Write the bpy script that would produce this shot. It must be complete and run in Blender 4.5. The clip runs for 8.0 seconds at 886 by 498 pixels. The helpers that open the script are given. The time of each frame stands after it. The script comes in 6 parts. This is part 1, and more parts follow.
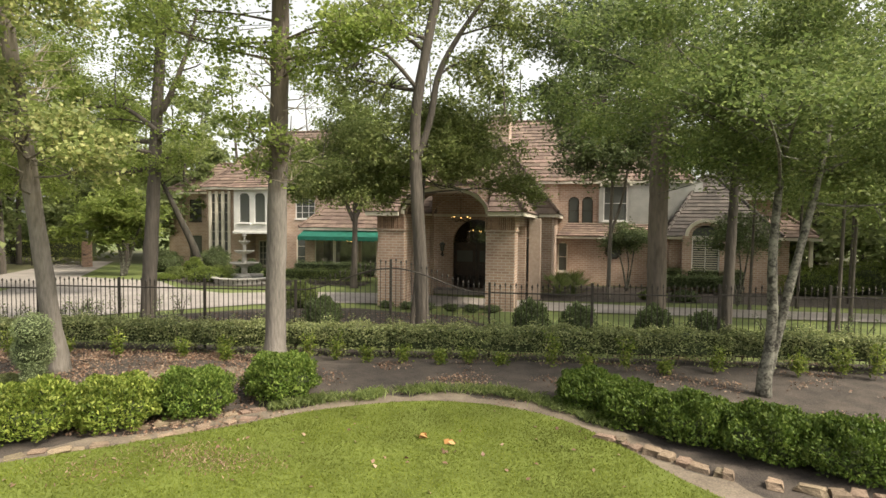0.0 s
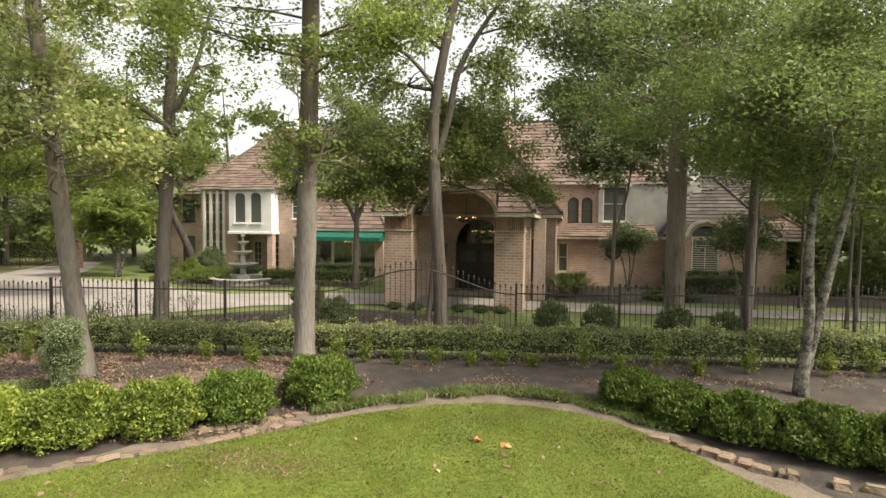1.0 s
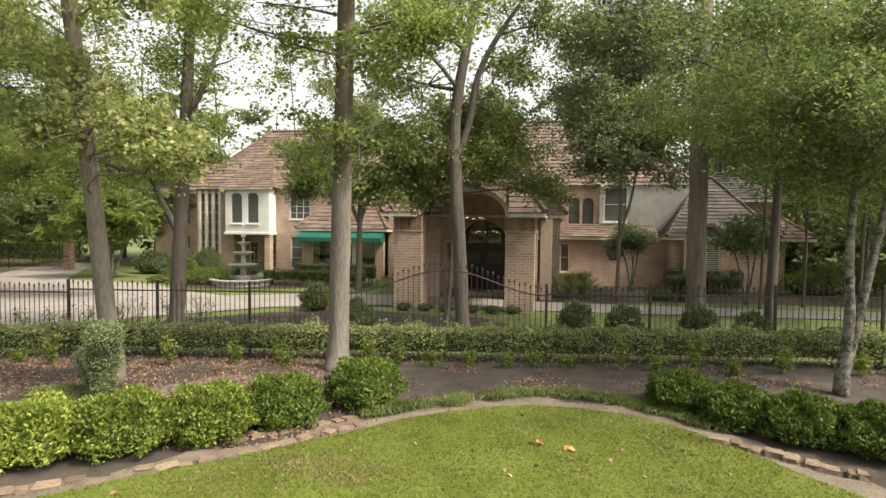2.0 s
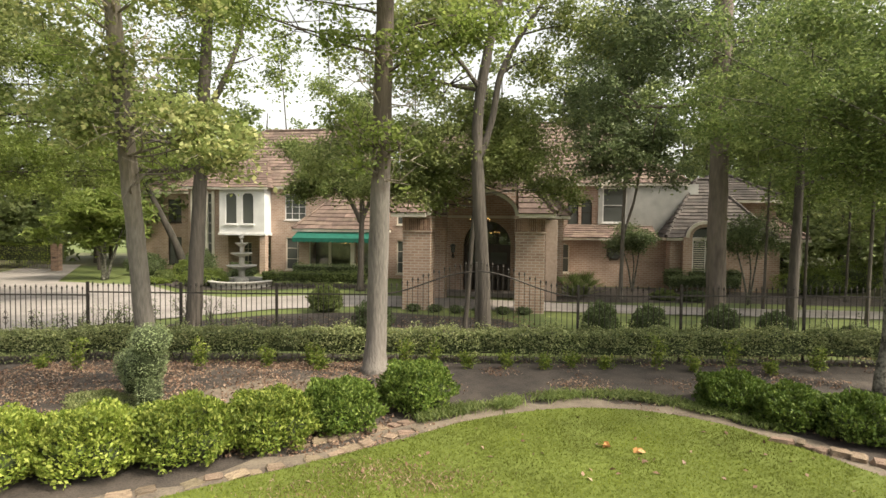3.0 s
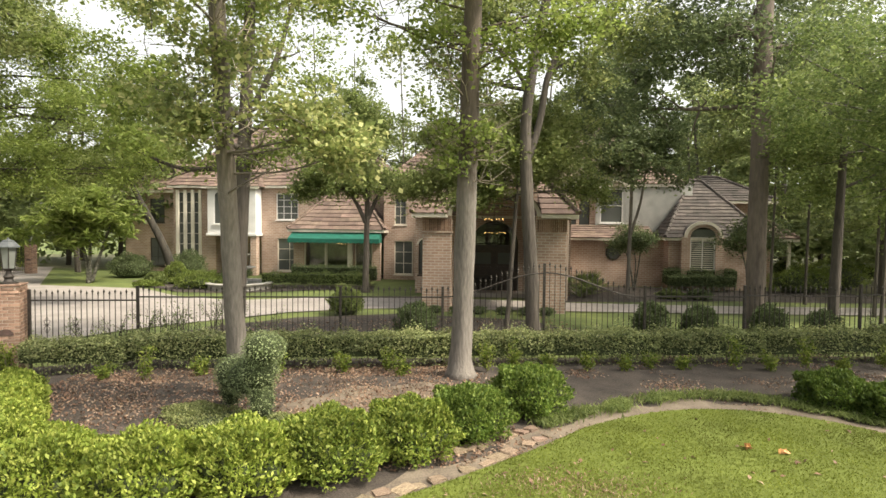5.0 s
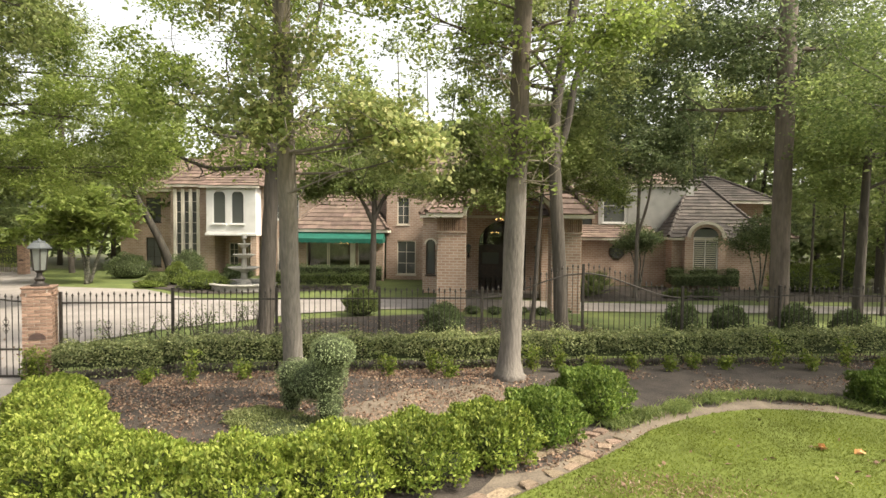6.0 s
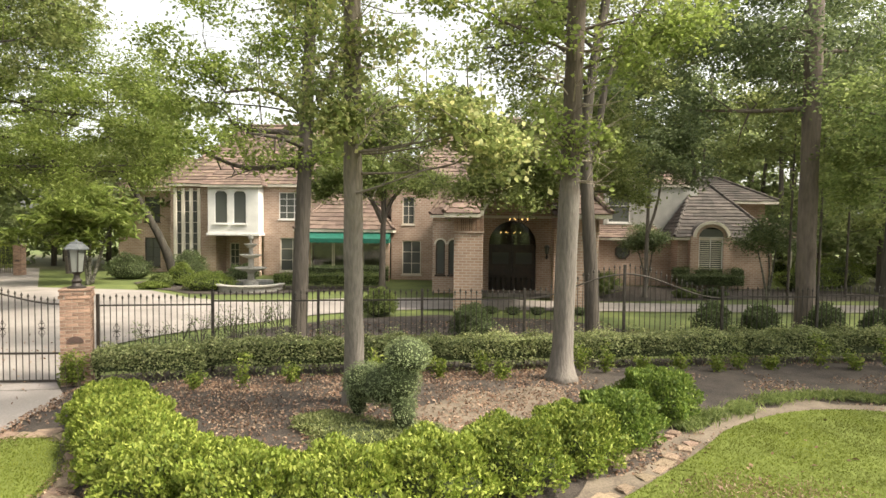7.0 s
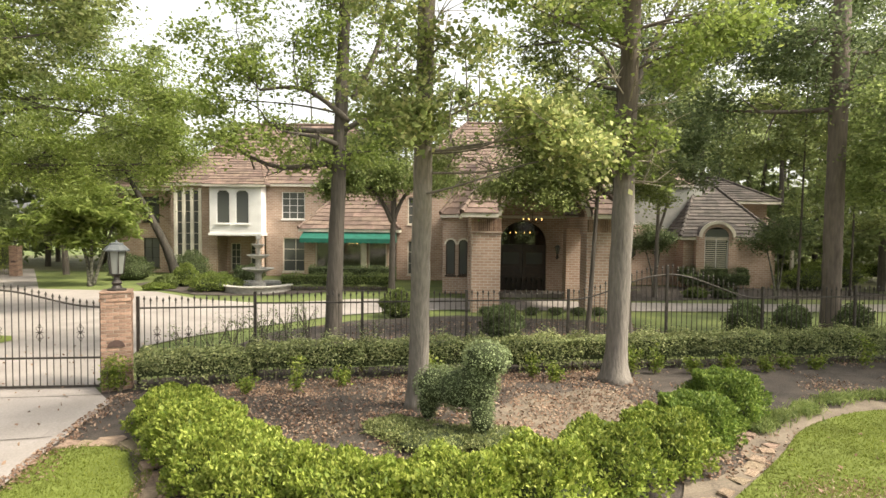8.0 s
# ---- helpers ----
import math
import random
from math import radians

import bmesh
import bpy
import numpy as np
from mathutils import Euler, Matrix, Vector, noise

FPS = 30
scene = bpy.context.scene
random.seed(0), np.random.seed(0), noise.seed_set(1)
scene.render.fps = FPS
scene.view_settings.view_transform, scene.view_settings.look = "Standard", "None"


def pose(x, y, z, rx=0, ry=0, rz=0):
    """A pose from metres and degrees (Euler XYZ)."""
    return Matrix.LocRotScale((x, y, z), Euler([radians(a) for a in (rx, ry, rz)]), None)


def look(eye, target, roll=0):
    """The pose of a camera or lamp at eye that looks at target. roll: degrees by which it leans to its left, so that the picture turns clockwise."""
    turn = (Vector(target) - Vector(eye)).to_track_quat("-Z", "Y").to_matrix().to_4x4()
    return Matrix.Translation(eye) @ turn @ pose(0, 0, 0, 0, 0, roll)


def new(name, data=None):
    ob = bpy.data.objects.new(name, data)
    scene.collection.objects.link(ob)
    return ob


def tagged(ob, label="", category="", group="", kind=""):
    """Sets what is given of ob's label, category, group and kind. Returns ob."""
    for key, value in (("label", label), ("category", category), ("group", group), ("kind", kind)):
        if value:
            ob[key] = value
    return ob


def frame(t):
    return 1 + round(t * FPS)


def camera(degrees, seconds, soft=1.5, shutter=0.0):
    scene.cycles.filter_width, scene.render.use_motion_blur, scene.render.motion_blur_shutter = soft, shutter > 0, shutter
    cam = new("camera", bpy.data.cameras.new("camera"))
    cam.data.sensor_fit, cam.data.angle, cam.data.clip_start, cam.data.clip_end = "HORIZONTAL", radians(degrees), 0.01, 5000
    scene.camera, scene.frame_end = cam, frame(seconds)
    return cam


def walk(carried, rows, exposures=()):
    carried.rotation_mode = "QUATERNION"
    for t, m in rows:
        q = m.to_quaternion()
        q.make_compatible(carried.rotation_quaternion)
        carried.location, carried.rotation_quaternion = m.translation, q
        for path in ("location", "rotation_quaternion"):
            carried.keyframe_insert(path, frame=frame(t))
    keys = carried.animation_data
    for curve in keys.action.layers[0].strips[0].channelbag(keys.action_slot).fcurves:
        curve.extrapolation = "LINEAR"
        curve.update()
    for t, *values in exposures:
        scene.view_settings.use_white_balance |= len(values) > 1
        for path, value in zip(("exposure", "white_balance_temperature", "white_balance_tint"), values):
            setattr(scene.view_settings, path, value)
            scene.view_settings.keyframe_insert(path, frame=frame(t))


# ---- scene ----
cam = camera(76.7, 8.0, soft=1.5)
METRES, EYE, TILT, LEAN, TURN = 10.5, 3.5, 0.5, 0.0, 0.0
ROWS = [
    (0.0, 0.0, 0.0, 0.0, 0.03, -2.96, -0.58),
    (0.5, -0.0501, 0.0052, -0.0004, -0.75, -2.94, -0.61),
    (1.0, -0.1021, 0.0116, -0.0003, -1.5, -2.92, -0.63),
    (1.5, -0.155, 0.0192, -0.0006, -2.22, -2.9, -0.65),
    (3.0, -0.332, 0.0478, -0.0019, -4.87, -2.79, -0.68),
    (3.5, -0.3951, 0.0597, -0.0021, -5.96, -2.78, -0.7),
    (4.0, -0.4578, 0.0725, -0.0019, -6.97, -2.79, -0.71),
    (4.5, -0.5221, 0.0863, -0.0021, -7.92, -2.77, -0.7),
    (6.0, -0.7161, 0.1334, -0.0006, -10.39, -2.82, -0.73),
    (6.5, -0.7806, 0.1514, -0.0007, -11.17, -2.83, -0.74),
    (7.0, -0.8452, 0.1713, -0.0004, -11.79, -2.84, -0.75),
    (7.5, -0.9095, 0.1925, -0.0003, -12.48, -2.86, -0.74),
    (8.0, -0.974, 0.216, -0.0008, -13.19, -2.85, -0.75),
]
walk(cam, [(t, pose(0, 0, EYE, TILT, LEAN, TURN) @ pose(METRES * x, METRES * y, METRES * z, 90 + pitch, roll, yaw)) for t, x, y, z, yaw, pitch, roll in ROWS],
     [(0.0, 1.21, 7200, 7), (3.5, 1.29, 7200, 7), (8.0, 1.55, 7200, 7)])

# ---- light ----
world = bpy.data.worlds.new("world")
scene.world = world
world.use_nodes = True
wn = world.node_tree.nodes
sky = wn.new("ShaderNodeTexSky")
sky.sky_type, sky.sun_disc = "NISHITA", False
sky.sun_elevation, sky.sun_rotation = radians(50), radians(121)
sky.air_density, sky.dust_density, sky.ozone_density = 1.0, 4.0, 1.0
soft_sky = wn.new("ShaderNodeHueSaturation")
soft_sky.inputs["Saturation"].default_value = 0.25
world.node_tree.links.new(sky.outputs[0], soft_sky.inputs["Color"])
world.node_tree.links.new(soft_sky.outputs[0], wn["Background"].inputs[0])
wn["Background"].inputs[1].default_value = 0.15
sun = new("sun", bpy.data.lights.new("sun", "SUN"))
sun.data.energy, sun.data.angle, sun.data.color = 2.1, radians(10), (1.0, 0.93, 0.82)
sun.matrix_world = look((30, -18, 42), (0, 0, 0))


# ---- materials ----
def mat(name, dark, light, scale=6.0, rough=0.8, bump=0.3, metal=0.0, fine=60.0, spread=0.5, bump_dist=0.02, stretch=1.0):
    """Two-scale mottled surface."""
    m = bpy.data.materials.new(name)
    m.use_nodes = True
    n, l = m.node_tree.nodes, m.node_tree.links
    b = n["Principled BSDF"]
    co = n.new("ShaderNodeTexCoord")
    big, small = n.new("ShaderNodeTexNoise"), n.new("ShaderNodeTexNoise")
    big.inputs["Scale"].default_value, small.inputs["Scale"].default_value = scale, fine
    big.inputs["Detail"].default_value, small.inputs["Detail"].default_value = 5, 4
    mix = n.new("ShaderNodeMath")
    mix.operation = "MULTIPLY_ADD"
    mix.inputs[1].default_value = 0.45
    half = n.new("ShaderNodeMath")
    half.operation = "MULTIPLY"
    half.inputs[1].default_value = 0.55
    ramp = n.new("ShaderNodeValToRGB")
    ramp.color_ramp.elements[0].position, ramp.color_ramp.elements[1].position = 0.5 - spread / 4, 0.5 + spread / 4
    ramp.color_ramp.elements[0].color, ramp.color_ramp.elements[1].color = (*dark, 1), (*light, 1)
    grain = n.new("ShaderNodeMapping")
    grain.inputs["Scale"].default_value = (1, 1, stretch)
    l.new(co.outputs["Object"], grain.inputs["Vector"])
    for tex in (big, small):
        l.new(grain.outputs[0], tex.inputs["Vector"])
    l.new(big.outputs[0], half.inputs[0])
    l.new(small.outputs[0], mix.inputs[0])
    l.new(half.outputs[0], mix.inputs[2])
    l.new(mix.outputs[0], ramp.inputs[0])
    l.new(ramp.outputs[0], b.inputs["Base Color"])
    b.inputs["Roughness"].default_value, b.inputs["Metallic"].default_value = rough, metal
    if bump:
        bm_ = n.new("ShaderNodeBump")
        bm_.inputs["Strength"].default_value, bm_.inputs["Distance"].default_value = bump, bump_dist
        l.new(mix.outputs[0], bm_.inputs["Height"])
        l.new(bm_.outputs[0], b.inputs["Normal"])
    return m


def varied(m, amount=0.35, per="Random Per Island", hue=0.0):
    """Vary a material's value (and hue) from piece to piece."""
    n, l = m.node_tree.nodes, m.node_tree.links
    b = n["Principled BSDF"]
    src = b.inputs["Base Color"].links[0].from_socket
    rnd = n.new("ShaderNodeNewGeometry").outputs["Random Per Island"] if per != "Object" else n.new("ShaderNodeObjectInfo").outputs["Random"]
    hs = n.new("ShaderNodeHueSaturation")
    rng = n.new("ShaderNodeMapRange")
    rng.inputs["To Min"].default_value, rng.inputs["To Max"].default_value = 1 - amount, 1 + amount
    l.new(rnd, rng.inputs["Value"])
    l.new(rng.outputs[0], hs.inputs["Value"])
    if hue:
        rh = n.new("ShaderNodeMapRange")
        rh.inputs["To Min"].default_value, rh.inputs["To Max"].default_value = 0.5 - hue, 0.5 + hue
        mul = n.new("ShaderNodeMath")
        mul.operation = "MULTIPLY"
        mul.inputs[1].default_value = 37.7
        frac = n.new("ShaderNodeMath")
        frac.operation = "FRACT"
        l.new(rnd, mul.inputs[0])
        l.new(mul.outputs[0], frac.inputs[0])
        l.new(frac.outputs[0], rh.inputs["Value"])
        l.new(rh.outputs[0], hs.inputs["Hue"])
    l.new(src, hs.inputs["Color"])
    l.new(hs.outputs[0], b.inputs["Base Color"])
    return m


def leafy(name, a, b_, c, rough=0.5, through_=0.35):
    """Leaf surface: three greens mixed from leaf to leaf, partly translucent."""
    m = bpy.data.materials.new(name)
    m.use_nodes = True
    n, l = m.node_tree.nodes, m.node_tree.links
    b = n["Principled BSDF"]
    g = n.new("ShaderNodeNewGeometry")
    ramp = n.new("ShaderNodeValToRGB")
    e = ramp.color_ramp.elements
    e[0].color, e[1].color = (*a, 1), (*c, 1)
    mid = e.new(0.55)
    mid.color = (*b_, 1)
    l.new(g.outputs["Random Per Island"], ramp.inputs[0])
    co, tex = n.new("ShaderNodeTexCoord"), n.new("ShaderNodeTexNoise")
    tex.inputs["Scale"].default_value = 0.9
    l.new(co.outputs["Object"], tex.inputs["Vector"])
    hs = n.new("ShaderNodeHueSaturation")
    rng = n.new("ShaderNodeMapRange")
    rng.inputs["From Min"].default_value, rng.inputs["From Max"].default_value = 0.3, 0.7
    rng.inputs["To Min"].default_value, rng.inputs["To Max"].default_value = 0.7, 1.3
    l.new(tex.outputs[0], rng.inputs["Value"])
    l.new(rng.outputs[0], hs.inputs["Value"])
    l.new(ramp.outputs[0], hs.inputs["Color"])
    l.new(hs.outputs[0], b.inputs["Base Color"])
    b.inputs["Roughness"].default_value = rough
    b.inputs["Specular IOR Level"].default_value = 0.3
    t = n.new("ShaderNodeBsdfTranslucent")
    l.new(hs.outputs[0], t.inputs["Color"])
    mx = n.new("ShaderNodeMixShader")
    mx.inputs[0].default_value = through_
    l.new(b.outputs[0], mx.inputs[1])
    l.new(t.outputs[0], mx.inputs[2])
    l.new(mx.outputs[0], n["Material Output"].inputs["Surface"])
    return m


def brick_mat(name, c1, c2, mortar):
    """Brick courses on upright faces, running along the face."""
    m = bpy.data.materials.new(name)
    m.use_nodes = True
    n, l = m.node_tree.nodes, m.node_tree.links
    b = n["Principled BSDF"]
    co = n.new("ShaderNodeTexCoord")
    sep, comb, add = n.new("ShaderNodeSeparateXYZ"), n.new("ShaderNodeCombineXYZ"), n.new("ShaderNodeMath")
    l.new(co.outputs["Object"], sep.inputs[0])
    l.new(sep.outputs[0], add.inputs[0])
    l.new(sep.outputs[1], add.inputs[1])
    l.new(add.outputs[0], comb.inputs[0])
    l.new(sep.outputs[2], comb.inputs[1])
    br = n.new("ShaderNodeTexBrick")
    br.inputs["Color1"].default_value, br.inputs["Color2"].default_value, br.inputs["Mortar"].default_value = (*c1, 1), (*c2, 1), (*mortar, 1)
    br.inputs["Scale"].default_value = 1.0
    br.inputs["Brick Width"].default_value, br.inputs["Row Height"].default_value, br.inputs["Mortar Size"].default_value = 0.36, 0.13, 0.018
    l.new(comb.outputs[0], br.inputs["Vector"])
    tex = n.new("ShaderNodeTexNoise")
    tex.inputs["Scale"].default_value, tex.inputs["Detail"].default_value = 0.7, 6
    l.new(co.outputs["Object"], tex.inputs["Vector"])
    rng = n.new("ShaderNodeMapRange")
    rng.inputs["From Min"].default_value, rng.inputs["From Max"].default_value = 0.3, 0.7
    rng.inputs["To Min"].default_value, rng.inputs["To Max"].default_value = 0.75, 1.2
    l.new(tex.outputs[0], rng.inputs["Value"])
    hs = n.new("ShaderNodeHueSaturation")
    l.new(rng.outputs[0], hs.inputs["Value"])
    l.new(br.outputs[0], hs.inputs["Color"])
    l.new(hs.outputs[0], b.inputs["Base Color"])
    b.inputs["Roughness"].default_value = 0.85
    bp = n.new("ShaderNodeBump")
    bp.inputs["Strength"].default_value, bp.inputs["Distance"].default_value, bp.invert = 0.6, 0.01, True
    l.new(br.outputs["Fac"], bp.inputs["Height"])
    l.new(bp.outputs[0], b.inputs["Normal"])
    return m


def plain(name, col, rough=0.5, metal=0.0, emit=0.0, transmission=0.0):
    m = bpy.data.materials.new(name)
    m.use_nodes = True
    b = m.node_tree.nodes["Principled BSDF"]
    b.inputs["Base Color"].default_value = (*col, 1)
    b.inputs["Roughness"].default_value, b.inputs["Metallic"].default_value = rough, metal
    b.inputs["Transmission Weight"].default_value = transmission
    if emit:
        b.inputs["Emission Color"].default_value, b.inputs["Emission Strength"].default_value = (*col, 1), emit
    return m


GRASS = mat("lawn_grass", (0.092, 0.116, 0.016), (0.128, 0.160, 0.025), 1.2, 0.9, 0.6, fine=45, bump_dist=0.03)
FAR_GRASS = mat("shaded_grass", (0.062, 0.088, 0.021), (0.145, 0.175, 0.046), 0.6, 0.9, 0.4, fine=25)
SOIL = mat("bed_soil", (0.028, 0.022, 0.019), (0.082, 0.065, 0.053), 2.5, 0.95, 0.8, fine=40, bump_dist=0.04)
DIRT = mat("bare_dirt", (0.088, 0.068, 0.052), (0.205, 0.166, 0.126), 2.0, 0.95, 0.6, fine=35)
WOOD_FLOOR = mat("woodland_floor", (0.07, 0.075, 0.03), (0.16, 0.15, 0.075), 0.4, 0.95, 0.4, fine=8)
CONCRETE = mat("drive_concrete", (0.212, 0.188, 0.174), (0.322, 0.288, 0.268), 0.7, 0.85, 0.25, fine=30)
STONE = varied(mat("edging_stone", (0.125, 0.088, 0.06), (0.285, 0.215, 0.148), 5, 0.85, 0.8, fine=40), 0.4, per="Object", hue=0.022)
BRICK = brick_mat("house_brick", (0.415, 0.285, 0.222), (0.325, 0.21, 0.157), (0.47, 0.40, 0.34))
PIECE = varied(mat("gate_brick", (0.20, 0.122, 0.087), (0.345, 0.222, 0.163), 9, 0.85, 0.5, fine=60), 0.3, per="Object")
MORTAR = mat("mortar", (0.34, 0.29, 0.24), (0.46, 0.40, 0.34), 8, 0.95, 0.4)
# Greyer weathered shingle, with the trees' shade on the wing put into it.
OLD_SHADED_ROOF = varied(mat("weathered_shaded_shingle", (0.044, 0.037, 0.033), (0.092, 0.076, 0.067), 2.2, 0.85, 0.4, fine=18), 0.35, hue=0.012)
ROOF = varied(mat("roof_shingle", (0.105, 0.073, 0.058), (0.195, 0.137, 0.109), 2.2, 0.85, 0.4, fine=18), 0.3, hue=0.012)
CREAM = mat("cream_trim", (0.55, 0.50, 0.42), (0.70, 0.65, 0.56), 2, 0.6, 0.1)
WHITE = mat("white_paint", (0.62, 0.605, 0.59), (0.74, 0.725, 0.71), 1.5, 0.5, 0.1)
IRON = mat("black_iron", (0.018, 0.015, 0.013), (0.052, 0.043, 0.037), 12, 0.55, 0.2, metal=0.3)
DARK_WOOD = mat("dark_door_wood", (0.015, 0.009, 0.006), (0.045, 0.026, 0.016), 5, 0.35, 0.1)
GREEN = mat("green_canvas", (0.0, 0.075, 0.052), (0.003, 0.12, 0.082), 3, 0.8, 0.2)
GLASS = plain("window_glass", (0.09, 0.095, 0.09), 0.06)
CLEAR = plain("clear_glass", (0.9, 0.9, 0.88), 0.02, transmission=1.0)
ROOM = mat("dim_room", (0.03, 0.025, 0.02), (0.08, 0.065, 0.05), 1, 0.9, 0)
BULB = plain("bulb", (1.0, 0.58, 0.20), 0.5, emit=2.5)
BARK = mat("grey_bark", (0.076, 0.067, 0.058), (0.225, 0.199, 0.173), 2.2, 0.95, 1.0, fine=20, bump_dist=0.06, stretch=0.16, spread=0.8)
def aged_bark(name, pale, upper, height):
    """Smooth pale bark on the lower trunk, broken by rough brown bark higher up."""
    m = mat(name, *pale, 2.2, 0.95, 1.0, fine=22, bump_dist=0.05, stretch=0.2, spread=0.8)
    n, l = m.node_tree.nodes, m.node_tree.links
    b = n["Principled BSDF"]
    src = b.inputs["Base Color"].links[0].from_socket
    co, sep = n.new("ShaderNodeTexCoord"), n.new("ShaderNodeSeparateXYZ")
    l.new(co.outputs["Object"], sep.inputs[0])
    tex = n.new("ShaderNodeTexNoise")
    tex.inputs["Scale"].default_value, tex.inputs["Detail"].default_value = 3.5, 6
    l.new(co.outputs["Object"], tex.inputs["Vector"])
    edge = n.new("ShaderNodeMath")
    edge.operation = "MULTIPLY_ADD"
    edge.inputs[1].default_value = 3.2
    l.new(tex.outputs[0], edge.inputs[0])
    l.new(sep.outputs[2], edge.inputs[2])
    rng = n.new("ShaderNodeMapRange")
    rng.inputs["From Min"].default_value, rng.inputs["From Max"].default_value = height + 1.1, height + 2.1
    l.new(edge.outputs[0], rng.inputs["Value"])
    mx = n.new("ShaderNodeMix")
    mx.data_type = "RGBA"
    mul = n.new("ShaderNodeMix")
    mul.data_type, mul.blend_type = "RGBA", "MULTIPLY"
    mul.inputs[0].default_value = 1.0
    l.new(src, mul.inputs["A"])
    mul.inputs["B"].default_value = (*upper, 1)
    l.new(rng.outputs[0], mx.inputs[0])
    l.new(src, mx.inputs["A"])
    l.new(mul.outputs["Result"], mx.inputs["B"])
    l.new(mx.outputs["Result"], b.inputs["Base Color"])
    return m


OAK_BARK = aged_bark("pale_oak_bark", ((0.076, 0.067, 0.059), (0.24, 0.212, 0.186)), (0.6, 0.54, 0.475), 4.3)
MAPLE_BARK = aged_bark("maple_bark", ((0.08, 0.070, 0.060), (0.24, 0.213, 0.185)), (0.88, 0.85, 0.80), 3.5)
DARK_BARK = mat("dark_bark", (0.039, 0.033, 0.028), (0.122, 0.103, 0.086), 2.2, 0.95, 1.0, fine=18, bump_dist=0.06, stretch=0.16, spread=0.8)
# Darkest bark, for the leaning tree by the house wall.
VERY_DARK_BARK = mat("very_dark_bark", (0.016, 0.015, 0.011), (0.055, 0.046, 0.036), 3.0, 0.95, 1.0, fine=18, bump_dist=0.05, stretch=0.3)
PINE_BARK = mat("pine_bark", (0.068, 0.054, 0.045), (0.21, 0.168, 0.142), 2.6, 0.95, 1.0, fine=13, bump_dist=0.07, stretch=0.2, spread=0.8)
LICHEN = mat("lichen_bark", (0.026, 0.023, 0.018), (0.185, 0.177, 0.145), 7.0, 0.95, 0.8, fine=22, bump_dist=0.03, spread=0.4)
LEAF_OAK = leafy("oak_leaf", (0.13, 0.168, 0.056), (0.23, 0.272, 0.094), (0.35, 0.372, 0.153), through_=0.6)
LEAF_DARK = leafy("dark_leaf", (0.082, 0.112, 0.052), (0.14, 0.18, 0.078), (0.21, 0.25, 0.12), through_=0.52)
LEAF_MID = leafy("mid_leaf", (0.110, 0.150, 0.048), (0.190, 0.240, 0.078), (0.29, 0.33, 0.125), through_=0.58)
LEAF_FRESH = leafy("fresh_green_leaf", (0.082, 0.122, 0.038), (0.145, 0.195, 0.06), (0.235, 0.28, 0.10), through_=0.55)
LEAF_MAPLE = leafy("maple_leaf", (0.16, 0.205, 0.068), (0.29, 0.335, 0.122), (0.52, 0.50, 0.23), through_=0.58)
LEAF_LIME = leafy("light_leaf", (0.13, 0.18, 0.042), (0.21, 0.27, 0.066), (0.30, 0.345, 0.105), through_=0.6)
# Shrub leaf tones also carry the sun's gradient, brightest left and deepest right.
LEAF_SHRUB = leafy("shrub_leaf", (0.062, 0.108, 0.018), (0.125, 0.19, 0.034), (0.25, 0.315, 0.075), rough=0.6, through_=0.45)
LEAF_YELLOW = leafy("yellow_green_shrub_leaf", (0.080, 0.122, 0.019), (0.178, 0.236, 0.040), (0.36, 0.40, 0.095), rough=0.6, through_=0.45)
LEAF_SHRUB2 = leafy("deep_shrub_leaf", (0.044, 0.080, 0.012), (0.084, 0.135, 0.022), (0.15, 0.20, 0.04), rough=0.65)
LEAF_BALL = leafy("clipped_ball_leaf", (0.045, 0.068, 0.026), (0.085, 0.118, 0.045), (0.15, 0.19, 0.08))
LEAF_HEDGE = leafy("hedge_leaf", (0.125, 0.154, 0.060), (0.235, 0.272, 0.112), (0.44, 0.45, 0.215))
LEAF_TOPI = leafy("topiary_leaf", (0.13, 0.17, 0.078), (0.215, 0.265, 0.125), (0.33, 0.38, 0.20))
LEAF_MAT = leafy("groundcover_leaf", (0.14, 0.17, 0.062), (0.24, 0.275, 0.105), (0.40, 0.41, 0.19))
# Brightest shrub leaf, with the sun patch on the row's left end painted in.
LEAF_SUNLIT = leafy("sunlit_shrub_leaf", (0.108, 0.158, 0.024), (0.235, 0.30, 0.05), (0.45, 0.49, 0.12), rough=0.6, through_=0.45)
LEAF_FAR = leafy("far_leaf", (0.13, 0.168, 0.066), (0.205, 0.25, 0.10), (0.29, 0.325, 0.145), through_=0.6)
# White siding, greyed in colour for the shade it stands in.
SIDING = mat("shaded_white_siding", (0.32, 0.32, 0.30), (0.45, 0.44, 0.42), 1.5, 0.6, 0.1)
# Solid filler behind the leaves; the shade inside foliage is put into its colour.
CORE = mat("dark_inner_filler", (0.022, 0.030, 0.010), (0.055, 0.072, 0.026), 8, 0.95, 0.5)
TWIG = mat("bare_twig", (0.10, 0.075, 0.055), (0.22, 0.18, 0.14), 6, 0.9, 0.3)
PALE_TWIG = mat("pale_twig", (0.20, 0.165, 0.125), (0.38, 0.33, 0.26), 6, 0.9, 0.3)
LITTER = leafy("fallen_leaf", (0.135, 0.075, 0.05), (0.22, 0.135, 0.092), (0.36, 0.265, 0.19), through_=0.1)
LITTER_BRIGHT = leafy("orange_fallen_leaf", (0.40, 0.18, 0.065), (0.47, 0.25, 0.10), (0.54, 0.36, 0.18), through_=0.1)


